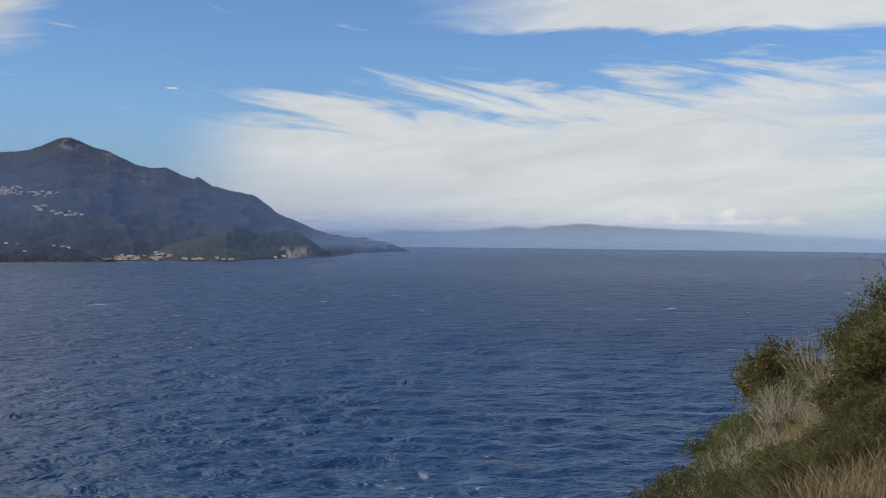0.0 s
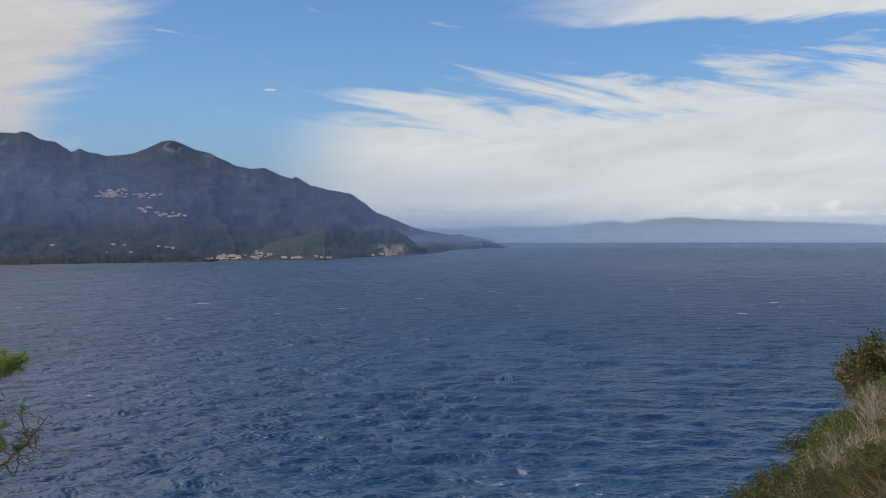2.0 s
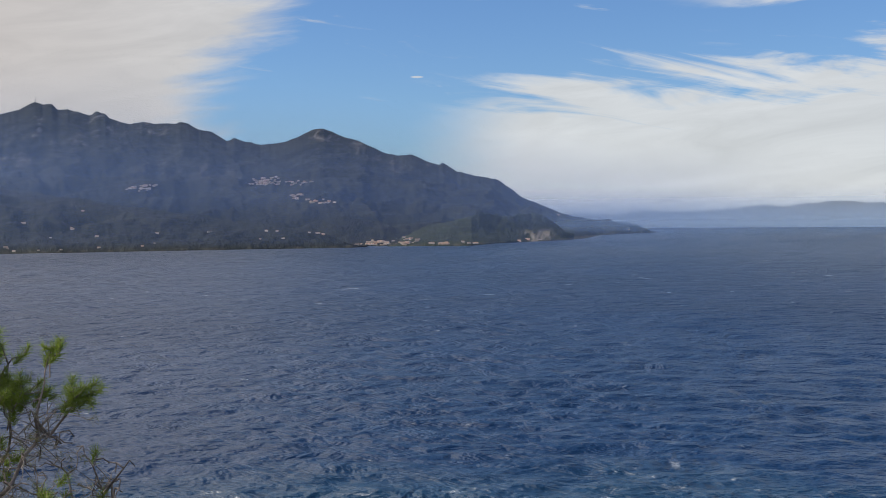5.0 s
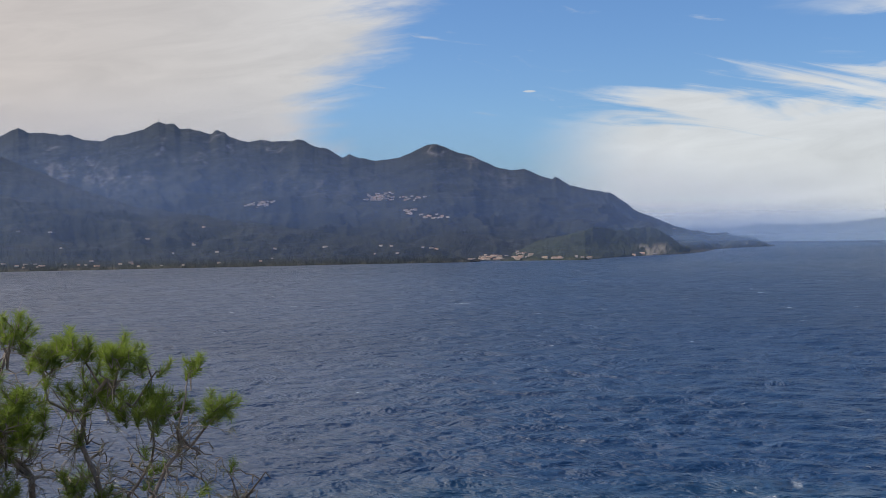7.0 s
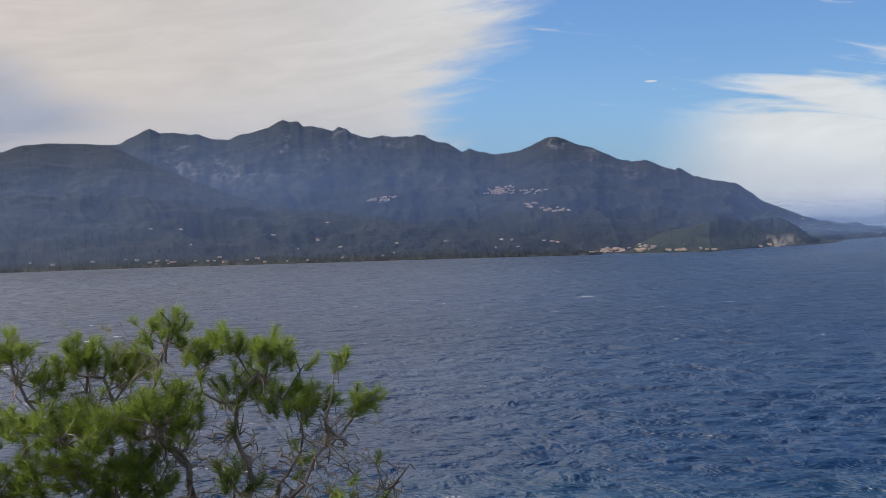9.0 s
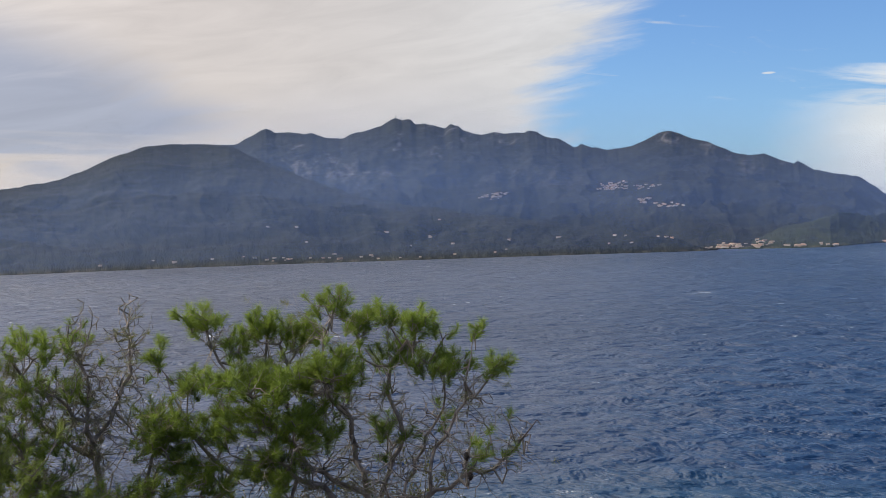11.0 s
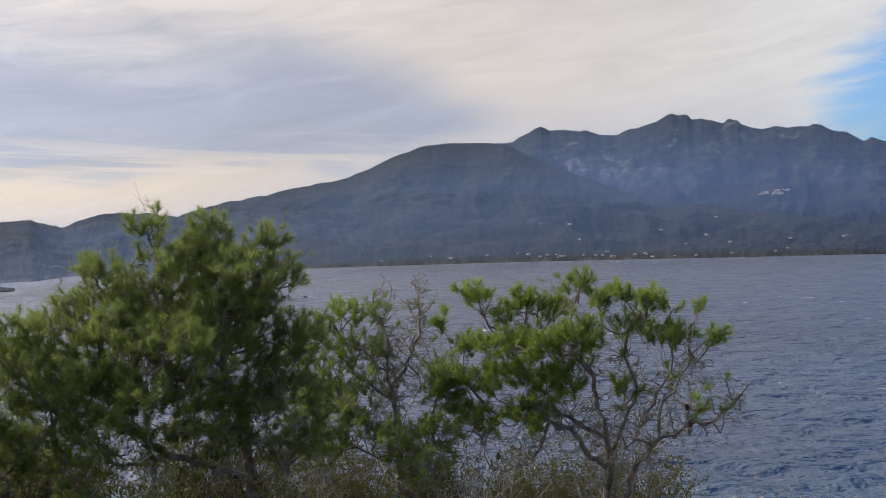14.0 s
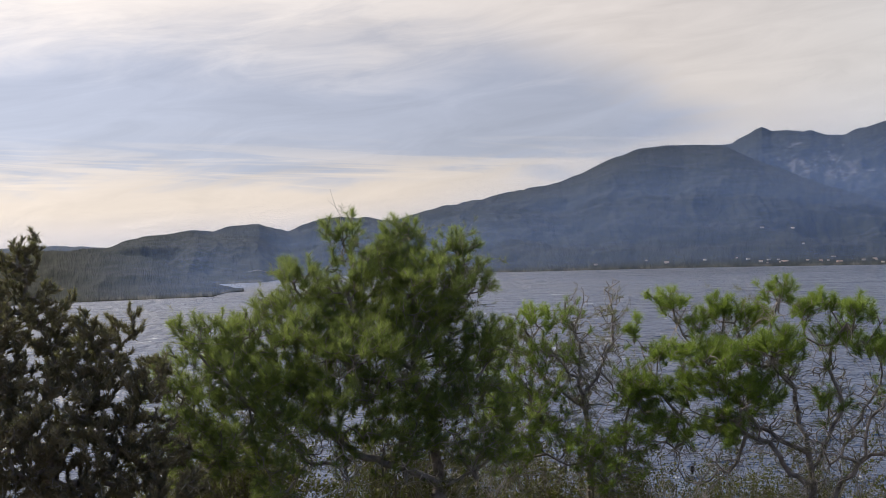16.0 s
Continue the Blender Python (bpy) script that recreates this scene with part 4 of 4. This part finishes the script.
def juniper():
    """Dark upright juniper with dense scaly sprays."""
    rng = np.random.default_rng(5)
    h = heading(78.5)
    x, y = h.x * 8.6, h.y * 8.6
    base = np.array((x, y, float(ground_z(x, y)) - 0.1))
    lobes = ((79.3, -.6, 8.6, .16, .28, .8), (80.5, -2.2, 8.7, .3, .4, 1.2), (78.2, -4.6, 8.6, .35, .4, 1.5), (75.6, -5.3, 8.5, .28, .25, .9), (73.6, -4.6, 8.5, .12, .2, .5), (81, -6, 8.5, .5, .5, 1.8),
             (76.2, -8.2, 8.4, .5, .4, 2.0), (73.4, -8.6, 8.4, .35, .35, 1.2), (79, -11, 8.3, .6, .5, 2.0), (73.2, -12.5, 8.2, .45, .4, 1.5), (83, -10, 8.3, .5, .5, 1.2), (72, -7.0, 8.5, .15, .1, .3), (75.6, -14.2, 8.2, .5, .4, 1.6), (79.5, -14.5, 8.2, .5, .4, 1.4), (71.8, -15, 8.1, .4, .35, 1.0), (82, -3.8, 8.6, .35, .4, 1.0), (77, -6.4, 8.8, .4, .4, 1.2), (82, -13, 8.3, .6, .5, 1.6), (84, -7, 8.4, .5, .5, 1.5), (80, -8.6, 8.4, .5, .5, 1.6), (77, -12, 8.2, .5, .5, 1.5), (74.6, -10.6, 8.3, .4, .4, 1.2), (81, -11, 8.0, .6, .4, 1.5))
    aims = sample_lobes(lobes, base, rng, 210, 0.15)
    c = np.mean(aims, axis=0)
    tops = [np.array(heading(a, e)) * d + (0, 0, EYE) - base - (0, 0, hi * .5) for a, e, d, wi, hi, sh in lobes]
    pos, par = grow(None, (), aims, 0.075, 1.3, 0.08, rng, begun=limbs_to(tops, (0, 0, 0), [c * (.5, .5, .35), c * (.9, .9, .75)], rng, 0.085)[:2])
    rad, kids = girth(par, 0.004, 2.3, 0.09)
    tree = thing("juniper_tree", base, "dark green upright juniper in shade beside the pines", "tree")
    part("trunk", mesh("trunk", *tubes([(pos[par[i]], pos[i], rad[par[i]], rad[i]) for i in range(1, len(pos)) if rad[i] > .025], 7), BARK), tree)
    part("limb", mesh("limb", *tubes([(pos[par[i]], pos[i], min(rad[par[i]], rad[i] * 1.5), rad[i]) for i in range(1, len(pos)) if rad[i] <= .025], 4), BARK), tree)
    out = []
    for i in range(1, len(pos)):
        if rad[i] < 0.012:
            tuft(out, pos[i], pos[i] - pos[par[i]] + np.array((0, 0, .05)), rng, 60, 0.062, 0.010, 1.0, 0.6, 0.12)
    part("crown", tri_mesh("crown", np.concatenate(out), DARKLEAF), tree)


juniper()


def shrub_parts(seed, radius, height, stems, leaves, leaf, twiggy=0.0, thick=0.009):
    """Stem and foliage meshes of a rounded shrub at the origin."""
    rng = np.random.default_rng(seed)
    seg, vs, fs = [], [], []
    for _ in range(stems):
        a = rng.uniform(0, 6.283)
        tip = np.array((math.cos(a), math.sin(a), 0)) * radius * rng.uniform(0.1, 1.0) ** 0.6
        tip[2] = height * (1.0 - 0.5 * (np.hypot(tip[0], tip[1]) / radius) ** 2) * rng.uniform(0.75, 1.08)
        p, r = np.array((tip[0] * .1, tip[1] * .1, -0.15)), thick
        for k in range(1, 6):
            q = np.array((tip[0] * .1, tip[1] * .1, 0)) * (1 - k / 5) + tip * (k / 5) ** np.array((1.1, 1.1, 0.85)) + rng.normal(0, 0.035 * radius, 3)
            seg.append((p, q, r, r * 0.78))
            for _ in range(2 if k > 2 else 1):
                e = (q - p) / (np.linalg.norm(q - p) + 1e-6) + rng.normal(0, 0.7, 3)
                e = q + e / np.linalg.norm(e) * rng.uniform(.08, .17) * (0.5 + radius)
                seg.append((q, e, r * .6, r * .25))
                if rng.random() > twiggy:
                    for _ in range(int(leaves * rng.uniform(.6, 1.3))):
                        c = q + (e - q) * rng.uniform(.1, 1.0) + rng.normal(0, .02, 3)
                        d = rng.normal(0, 1, 3) + (0, 0, .6)
                        d *= leaf * rng.uniform(.6, 1.3) / np.linalg.norm(d)
                        w = np.cross(d, rng.normal(0, 1, 3))
                        w *= leaf * 0.28 / (np.linalg.norm(w) + 1e-6)
                        n = len(vs)
                        vs += [c, c + d * .5 + w, c + d, c + d * .5 - w]
                        fs.append((n, n + 1, n + 2, n + 3))
            p, r = q, r * 0.78
    return tubes(seg, 4), (vs, fs)


def shrub(name, label, seed, radius, height, stems, leaves, leaf, mat, twiggy=0.0, thick=0.009):
    st, fo = shrub_parts(seed, radius, height, stems, leaves, leaf, twiggy, thick)
    ob = thing(name, (0, 0, -200), label, "shrub", "scrub on the slope")
    half = len(st[1]) // 2
    if fo[1]:
        tagged(part("stem", mesh("stem", *st, SHRUBWOOD), ob), kind="stuff")
    else:
        for cut in (st[1][:half], st[1][half:]):
            part("stem", mesh("stem", st[0], cut, DEADWOOD), ob)
    if fo[1]:
        part("foliage", mesh("foliage", *fo, mat, False), ob)
    return ob


def plant(ob, spots, rng, low=0.8, high=1.25):
    """Sets the shrub on the first spot and copies of it on the others."""
    for k, (x, y, size) in enumerate(spots):
        m = pose(x, y, float(ground_z(x, y)) - 0.05, rng.uniform(-8, 8), rng.uniform(-8, 8), rng.uniform(0, 360))
        s = size * rng.uniform(low, high)
        o = ob if k == 0 else copy_thing(ob, m)
        o.matrix_basis = m @ Matrix.Diagonal((s, s, s, 1))


def polar(az, dist):
    h = heading(az)
    return h.x * dist, h.y * dist


rng = np.random.default_rng(77)
lentisk = shrub("lentisk_shrub", "dense olive-green lentisk shrub on the slope", 1, 0.5, 0.5, 60, 15, 0.030, OLIVELEAF)
spurge = shrub("spurge_bush", "rounded olive-brown spurge bush on the spur", 2, 0.42, 0.55, 150, 18, 0.030, SPURGELEAF)
greyscrub = shrub("rockrose_shrub", "grey-brown half-dry rockrose shrub", 3, 0.45, 0.4, 50, 5, 0.03, GREYLEAF, 0.5)
barebush = shrub("bare_shrub", "leafless grey twiggy shrub", 4, 0.55, 0.9, 34, 0, 0.03, GREYLEAF, 1.1, 0.0055)


def band(count, az0, az1, d0, d1, s0, s1):
    return [(*polar(rng.uniform(az0, az1), rng.uniform(d0, d1)), rng.uniform(s0, s1)) for _ in range(count)]


def ring(rows_):
    return [(*polar(a, d), s) for a, d, s in rows_]


plant(spurge, ring(((-17.8, 14.2, 1.7), (-23.2, 9.6, 1.0), (-21.8, 9.0, .75), (-24.4, 9.0, 1.1), (-22.6, 8.2, .6), (-20.6, 8.0, .45), (-25.4, 11.0, .9), (-15.6, 13.7, .7), (-18.6, 9.0, .35), (-22.4, 11.6, .5), (-25.6, 7.4, .7), (-22.4, 6.9, .5), (-19.4, 7.2, .45), (-27.5, 8.4, .9))), rng, .95, 1.05)
plant(lentisk, ring(((-20.6, 14.3, .8), (-21.5, 14.2, 1.0), (-22.5, 14.0, 1.15), (-23.6, 14.1, 1.25), (-24.8, 13.8, 1.3), (-26.5, 13.6, 1.4), (-19.6, 14.1, .6), (-21.9, 13.2, .8), (-23.4, 13.0, .9),
      (-14.8, 13.6, .8), (-13.2, 13.6, .8), (-12, 13.6, .8), (-10.6, 13.4, .85), (-9.2, 13.0, .85), (-7.8, 12.6, .9))) + band(50, -16, -7.5, 9.5, 13.6, .45, .85) + band(14, -20, -15.5, 12.0, 13.6, .4, .7) + band(12, -18, -12, 7.0, 10.5, .35, .6) + band(26, -27, -16, 6.4, 11.0, .3, .55)
      + ring(((66, 8.2, 1.1), (69, 8.4, 1.2), (63.5, 8.6, 1.0), (70, 8.6, 1.3), (67.5, 8.8, 1.2), (65.5, 8.5, 1.1), (57.5, 8.0, 1.4), (55, 8.8, 1.0), (48, 10, 1.0), (41, 10.4, 1.0), (72, 8.0, 1.2))) + band(16, 24, 72, 8.5, 11, .7, 1.2), rng)
myrtle = shrub("myrtle_shrub", "low fresh green shrub between dry grass", 8, 0.45, 0.34, 46, 12, 0.036, MYRTLELEAF)
plant(myrtle, band(22, -20, -16.2, 11.6, 13.4, .6, .95) + band(10, -17, -11, 10.0, 12.6, .5, .8) + band(12, -24, -15, 6.6, 10.4, .4, .6), rng)
plant(greyscrub, ring(((-15.9, 13.9, 1.1), (-19.0, 13.9, 1.0))) + band(12, -26, -15, 9.5, 13.0, .45, .8)
      + ring(((68, 7.6, 1.4), (70.5, 7.9, 1.5), (65, 7.6, 1.3))) + band(12, 24, 72, 8.5, 11, .8, 1.3), rng)
heath = shrub("tree_heath", "tall grey-brown twiggy heath behind the pines", 6, 0.7, 1.7, 80, 12, 0.034, HEATHLEAF, 0.3, 0.006)
plant(heath, band(10, 30, 39, 11.4, 12.6, .8, 1.05) + band(8, 39, 53, 11.4, 12.8, .9, 1.2) + band(10, 53, 74, 10.4, 12.4, .9, 1.2) + band(4, 56, 70, 9.8, 10.6, .9, 1.2), rng)
plant(barebush, ring(((23.6, 9.2, 1.45), (25.2, 9.5, 1.35), (21.6, 9.4, 1.25), (-19.2, 13.6, .8), (-23.3, 13.8, 1.15))) + band(44, -26, -14, 8.5, 13.2, .4, .65) + band(9, 30, 73, 9.6, 11.6, 1.3, 1.9), rng)


def grass(name, label, mat, spots, count, height, seed):
    """Tufts of thin bent blades, past counting."""
    rng = np.random.default_rng(seed)
    vs, fs = [], []
    for az, dist, spread in spots:
        cx, cy = polar(az, dist)
        for _ in range(count):
            x, y = cx + rng.normal(0, spread), cy + rng.normal(0, spread)
            z = float(ground_z(x, y)) - 0.03
            a, t = rng.uniform(0, 6.283), rng.uniform(0.15, 1.5) 
            hgt = height * rng.uniform(0.5, 1.2)
            d = np.array((math.cos(a) * t, math.sin(a) * t, 1.0)) * hgt
            w = np.array((-math.sin(a), math.cos(a), 0)) * 0.0042
            b = np.array((x, y, z))
            mid = b + d * (.35, .35, .6)
            n = len(vs)
            vs += [b - w, b + w, mid + w * .8, mid - w * .8, b + d * (1.1, 1.1, .95)]
            fs += [(n, n + 1, n + 2, n + 3), (n + 3, n + 2, n + 4)]
    tagged(new(name, mesh(name, vs, fs, mat, False)), label, "grass", kind="stuff")


def patches(n, az0, az1, d0, d1, spread, seed):
    rng = np.random.default_rng(seed)
    return [(rng.uniform(az0, az1), rng.uniform(d0, d1), spread) for _ in range(n)]


grass("dry_grass", "straw-coloured dry grass on the spur", DRYGRASS, patches(70, -30, -16.0, 5.5, 12.4, .2, 1), 150, 0.22, 1)
grass("green_grass", "fresh green grass between the shrubs", FRESHGRASS, patches(16, -20, -14, 10.5, 13.0, .22, 2), 110, 0.24, 2)
grass("slope_grass", "dry grass under the pines", DRYGRASS, patches(50, 22, 78, 7.5, 11, .4, 3), 60, 0.22, 3)


# ---- houses round the bay ----
def surface_z(obs, x, y):
    for ob in obs:
        hit, loc, _, _ = ob.ray_cast(Vector((x, y, 900)), Vector((0, 0, -1)))
        if hit:
            return loc.z
    return 0.0


def house_kit(w, d, h, roof):
    """Wall and roof meshes; the gable runs along x."""
    x, y = w / 2, d / 2
    wall_v = [(-x, -y, -3), (x, -y, -3), (x, y, -3), (-x, y, -3), (-x, -y, h), (x, -y, h), (x, y, h), (-x, y, h), (-x, 0, h + roof), (x, 0, h + roof)]
    wall_f = [(0, 1, 5, 4), (1, 2, 6, 9, 5), (2, 3, 7, 6), (3, 0, 4, 8, 7)]
    o = 0.35
    roof_v = [(-x - o, -y - o, h - .15), (x + o, -y - o, h - .15), (x + o, 0, h + roof + .05), (-x - o, 0, h + roof + .05), (-x - o, y + o, h - .15), (x + o, y + o, h - .15),
              (-x - o, -y - o, h + .1), (x + o, -y - o, h + .1), (x + o, 0, h + roof + .3), (-x - o, 0, h + roof + .3), (-x - o, y + o, h + .1), (x + o, y + o, h + .1)]
    roof_f = [(6, 7, 8, 9), (9, 8, 11, 10), (1, 0, 3, 2), (2, 3, 4, 5), (0, 1, 7, 6), (5, 4, 10, 11), (1, 2, 8, 7), (2, 5, 11, 8), (3, 0, 6, 9), (4, 3, 9, 10)]
    return mesh("wall", wall_v, wall_f, HOUSE, False), mesh("roof", roof_v, roof_f, TILES, False)


KITS = [house_kit(9, 7, 6, 1.6), house_kit(12, 7, 8, 1.8), house_kit(7, 6, 5, 1.4), house_kit(16, 8, 7, 1.8)]
SHUTTER = material("window_dark", plain((0.05, 0.05, 0.05), (0.09, 0.08, 0.07), 2.0, 0.1, 0.01), 0.6)
window_mesh = mesh("window", [(-.5, -.06, 0), (.5, -.06, 0), (.5, .05, 0), (-.5, .05, 0), (-.5, -.06, 1.4), (.5, -.06, 1.4), (.5, .05, 1.4), (-.5, .05, 1.4)],
                   [(0, 1, 5, 4), (1, 2, 6, 5), (3, 0, 4, 7), (4, 5, 6, 7)], SHUTTER, False)


def settle(group, label, spots, obs, seed, windows=0, size=1.0):
    rng = np.random.default_rng(seed)
    for az, dist in spots:
        x, y = polar(az, dist)
        z = surface_z(obs, x, y)
        k = int(rng.integers(0, 4))
        ob = thing("house", (x, y, z), label, "house", group)
        ob.rotation_euler = (0, 0, radians(az + rng.uniform(-35, 35)))
        s = size * rng.uniform(.8, 1.2)
        ob.scale = (s * 1.15, s, s * 0.62)
        wall = part("wall", KITS[k][0], ob)
        part("roof", KITS[k][1], ob)
        w = (9, 12, 7, 16)[k]
        for q in range(windows):
            p = part("window", window_mesh, wall)
            p.location = (-w / 2 + w * (q + .5) / windows, -(7, 7, 6, 8)[k] / 2, 2.6)


def at_el(obs, az, el):
    """Distance at which the sight line at this heading and elevation meets the slope."""
    d = heading(az, el)
    best = None
    for ob in obs:
        hit, loc, _, _ = ob.ray_cast(Vector((0, 0, EYE)), d)
        if hit and (best is None or loc.length < best):
            best = math.hypot(loc.x, loc.y)
    return best


def village(count, az0, az1, el0, el1, seed, obs, clump=7):
    """Clustered spots on a slope, thinning out from a few centres."""
    rng = np.random.default_rng(seed)
    hubs = [(rng.uniform(az0, az1), rng.uniform(el0, el1)) for _ in range(max(2, count // clump))]
    out = []
    for _ in range(count):
        a, e = hubs[rng.integers(len(hubs))]
        az = a + rng.normal(0, (az1 - az0) * 0.2)
        el = e + rng.normal(0, (el1 - el0) * 0.3)
        d = at_el(obs, az, el)
        if d and el0 <= el <= el1:
            out.append((az, d + 3))
    return out


LANDS = [coast_ob, green_ob, knoll_ob, range_ob]
settle("harbour village houses", "small terracotta-roofed house by the harbour", village(80, 13.9, 16.7, -1.26, -1.0, 1, LANDS, 5) + village(24, 10.8, 12.9, -1.25, -1.12, 2, LANDS, 5) + village(9, 14.0, 15.8, -1.0, -.85, 3, LANDS)
       + village(4, 7.4, 9.2, -1.12, -1.0, 17, LANDS, 2), LANDS, 5, 3, 0.43)
settle("hill village houses", "pale stone house of a hillside village", village(74, 20.2, 21.5, 1.76, 2.14, 4, [range_ob], 16) + village(16, 18.3, 20.0, 1.74, 2.0, 6, [range_ob], 4) + village(16, 19.2, 20.0, 1.0, 1.3, 7, [range_ob], 8)
       + village(18, 18.1, 19.3, .78, 1.1, 27, [range_ob], 8) + village(6, 17.6, 18.6, .2, .6, 8, [range_ob], 3) + village(28, 26.0, 27.4, 1.55, 1.76, 9, [range_ob], 9) + village(5, 25.5, 27.8, 1.4, 1.9, 10, [range_ob], 3), LANDS, 6, 1, 0.5)
settle("scattered houses", "lone white house among the trees", village(20, 17.5, 30, -1.25, -.2, 11, [coast_ob], 2) + village(30, 30, 52, -1.35, -1.05, 12, [coast_ob], 3) + village(9, 27, 40, -.6, .8, 13, [coast_ob], 2) + village(8, 36, 38, -1.4, -1.15, 14, [coast_ob], 4)
       + village(5, 5.6, 7.4, -.3, .2, 15, LANDS, 2) + village(7, 2.8, 6.0, -.6, -.2, 16, [range_ob], 3), LANDS, 7, 2, 0.36)


def mast(az, dist, height):
    x, y = polar(az, dist)
    ob = thing("radio_mast", (x, y, surface_z([range_ob], x, y) - 1), "thin steel radio mast on the summit", "mast", "summit masts")
    r = 0.9
    part("pole", mesh("pole", *tubes([(np.array((0, 0, 0)), np.array((0, 0, height)), r, r * .5)], 6), STEEL), ob)
    for k in range(3):
        a = 2.09 * k
        part("brace", mesh("brace", *tubes([(np.array((math.cos(a) * 2.5, math.sin(a) * 2.5, 0)), np.array((0, 0, height * .5)), .25, .2)], 4), STEEL), ob)
    for z in (.7, .9):
        part("antenna", mesh("antenna", *tubes([(np.array((-1.0, 0, height * z)), np.array((1.0, 0, height * z)), .25, .25)], 4), STEEL), ob)


mast(31.9, 3997, 21)
mast(31.6, 3997, 16)
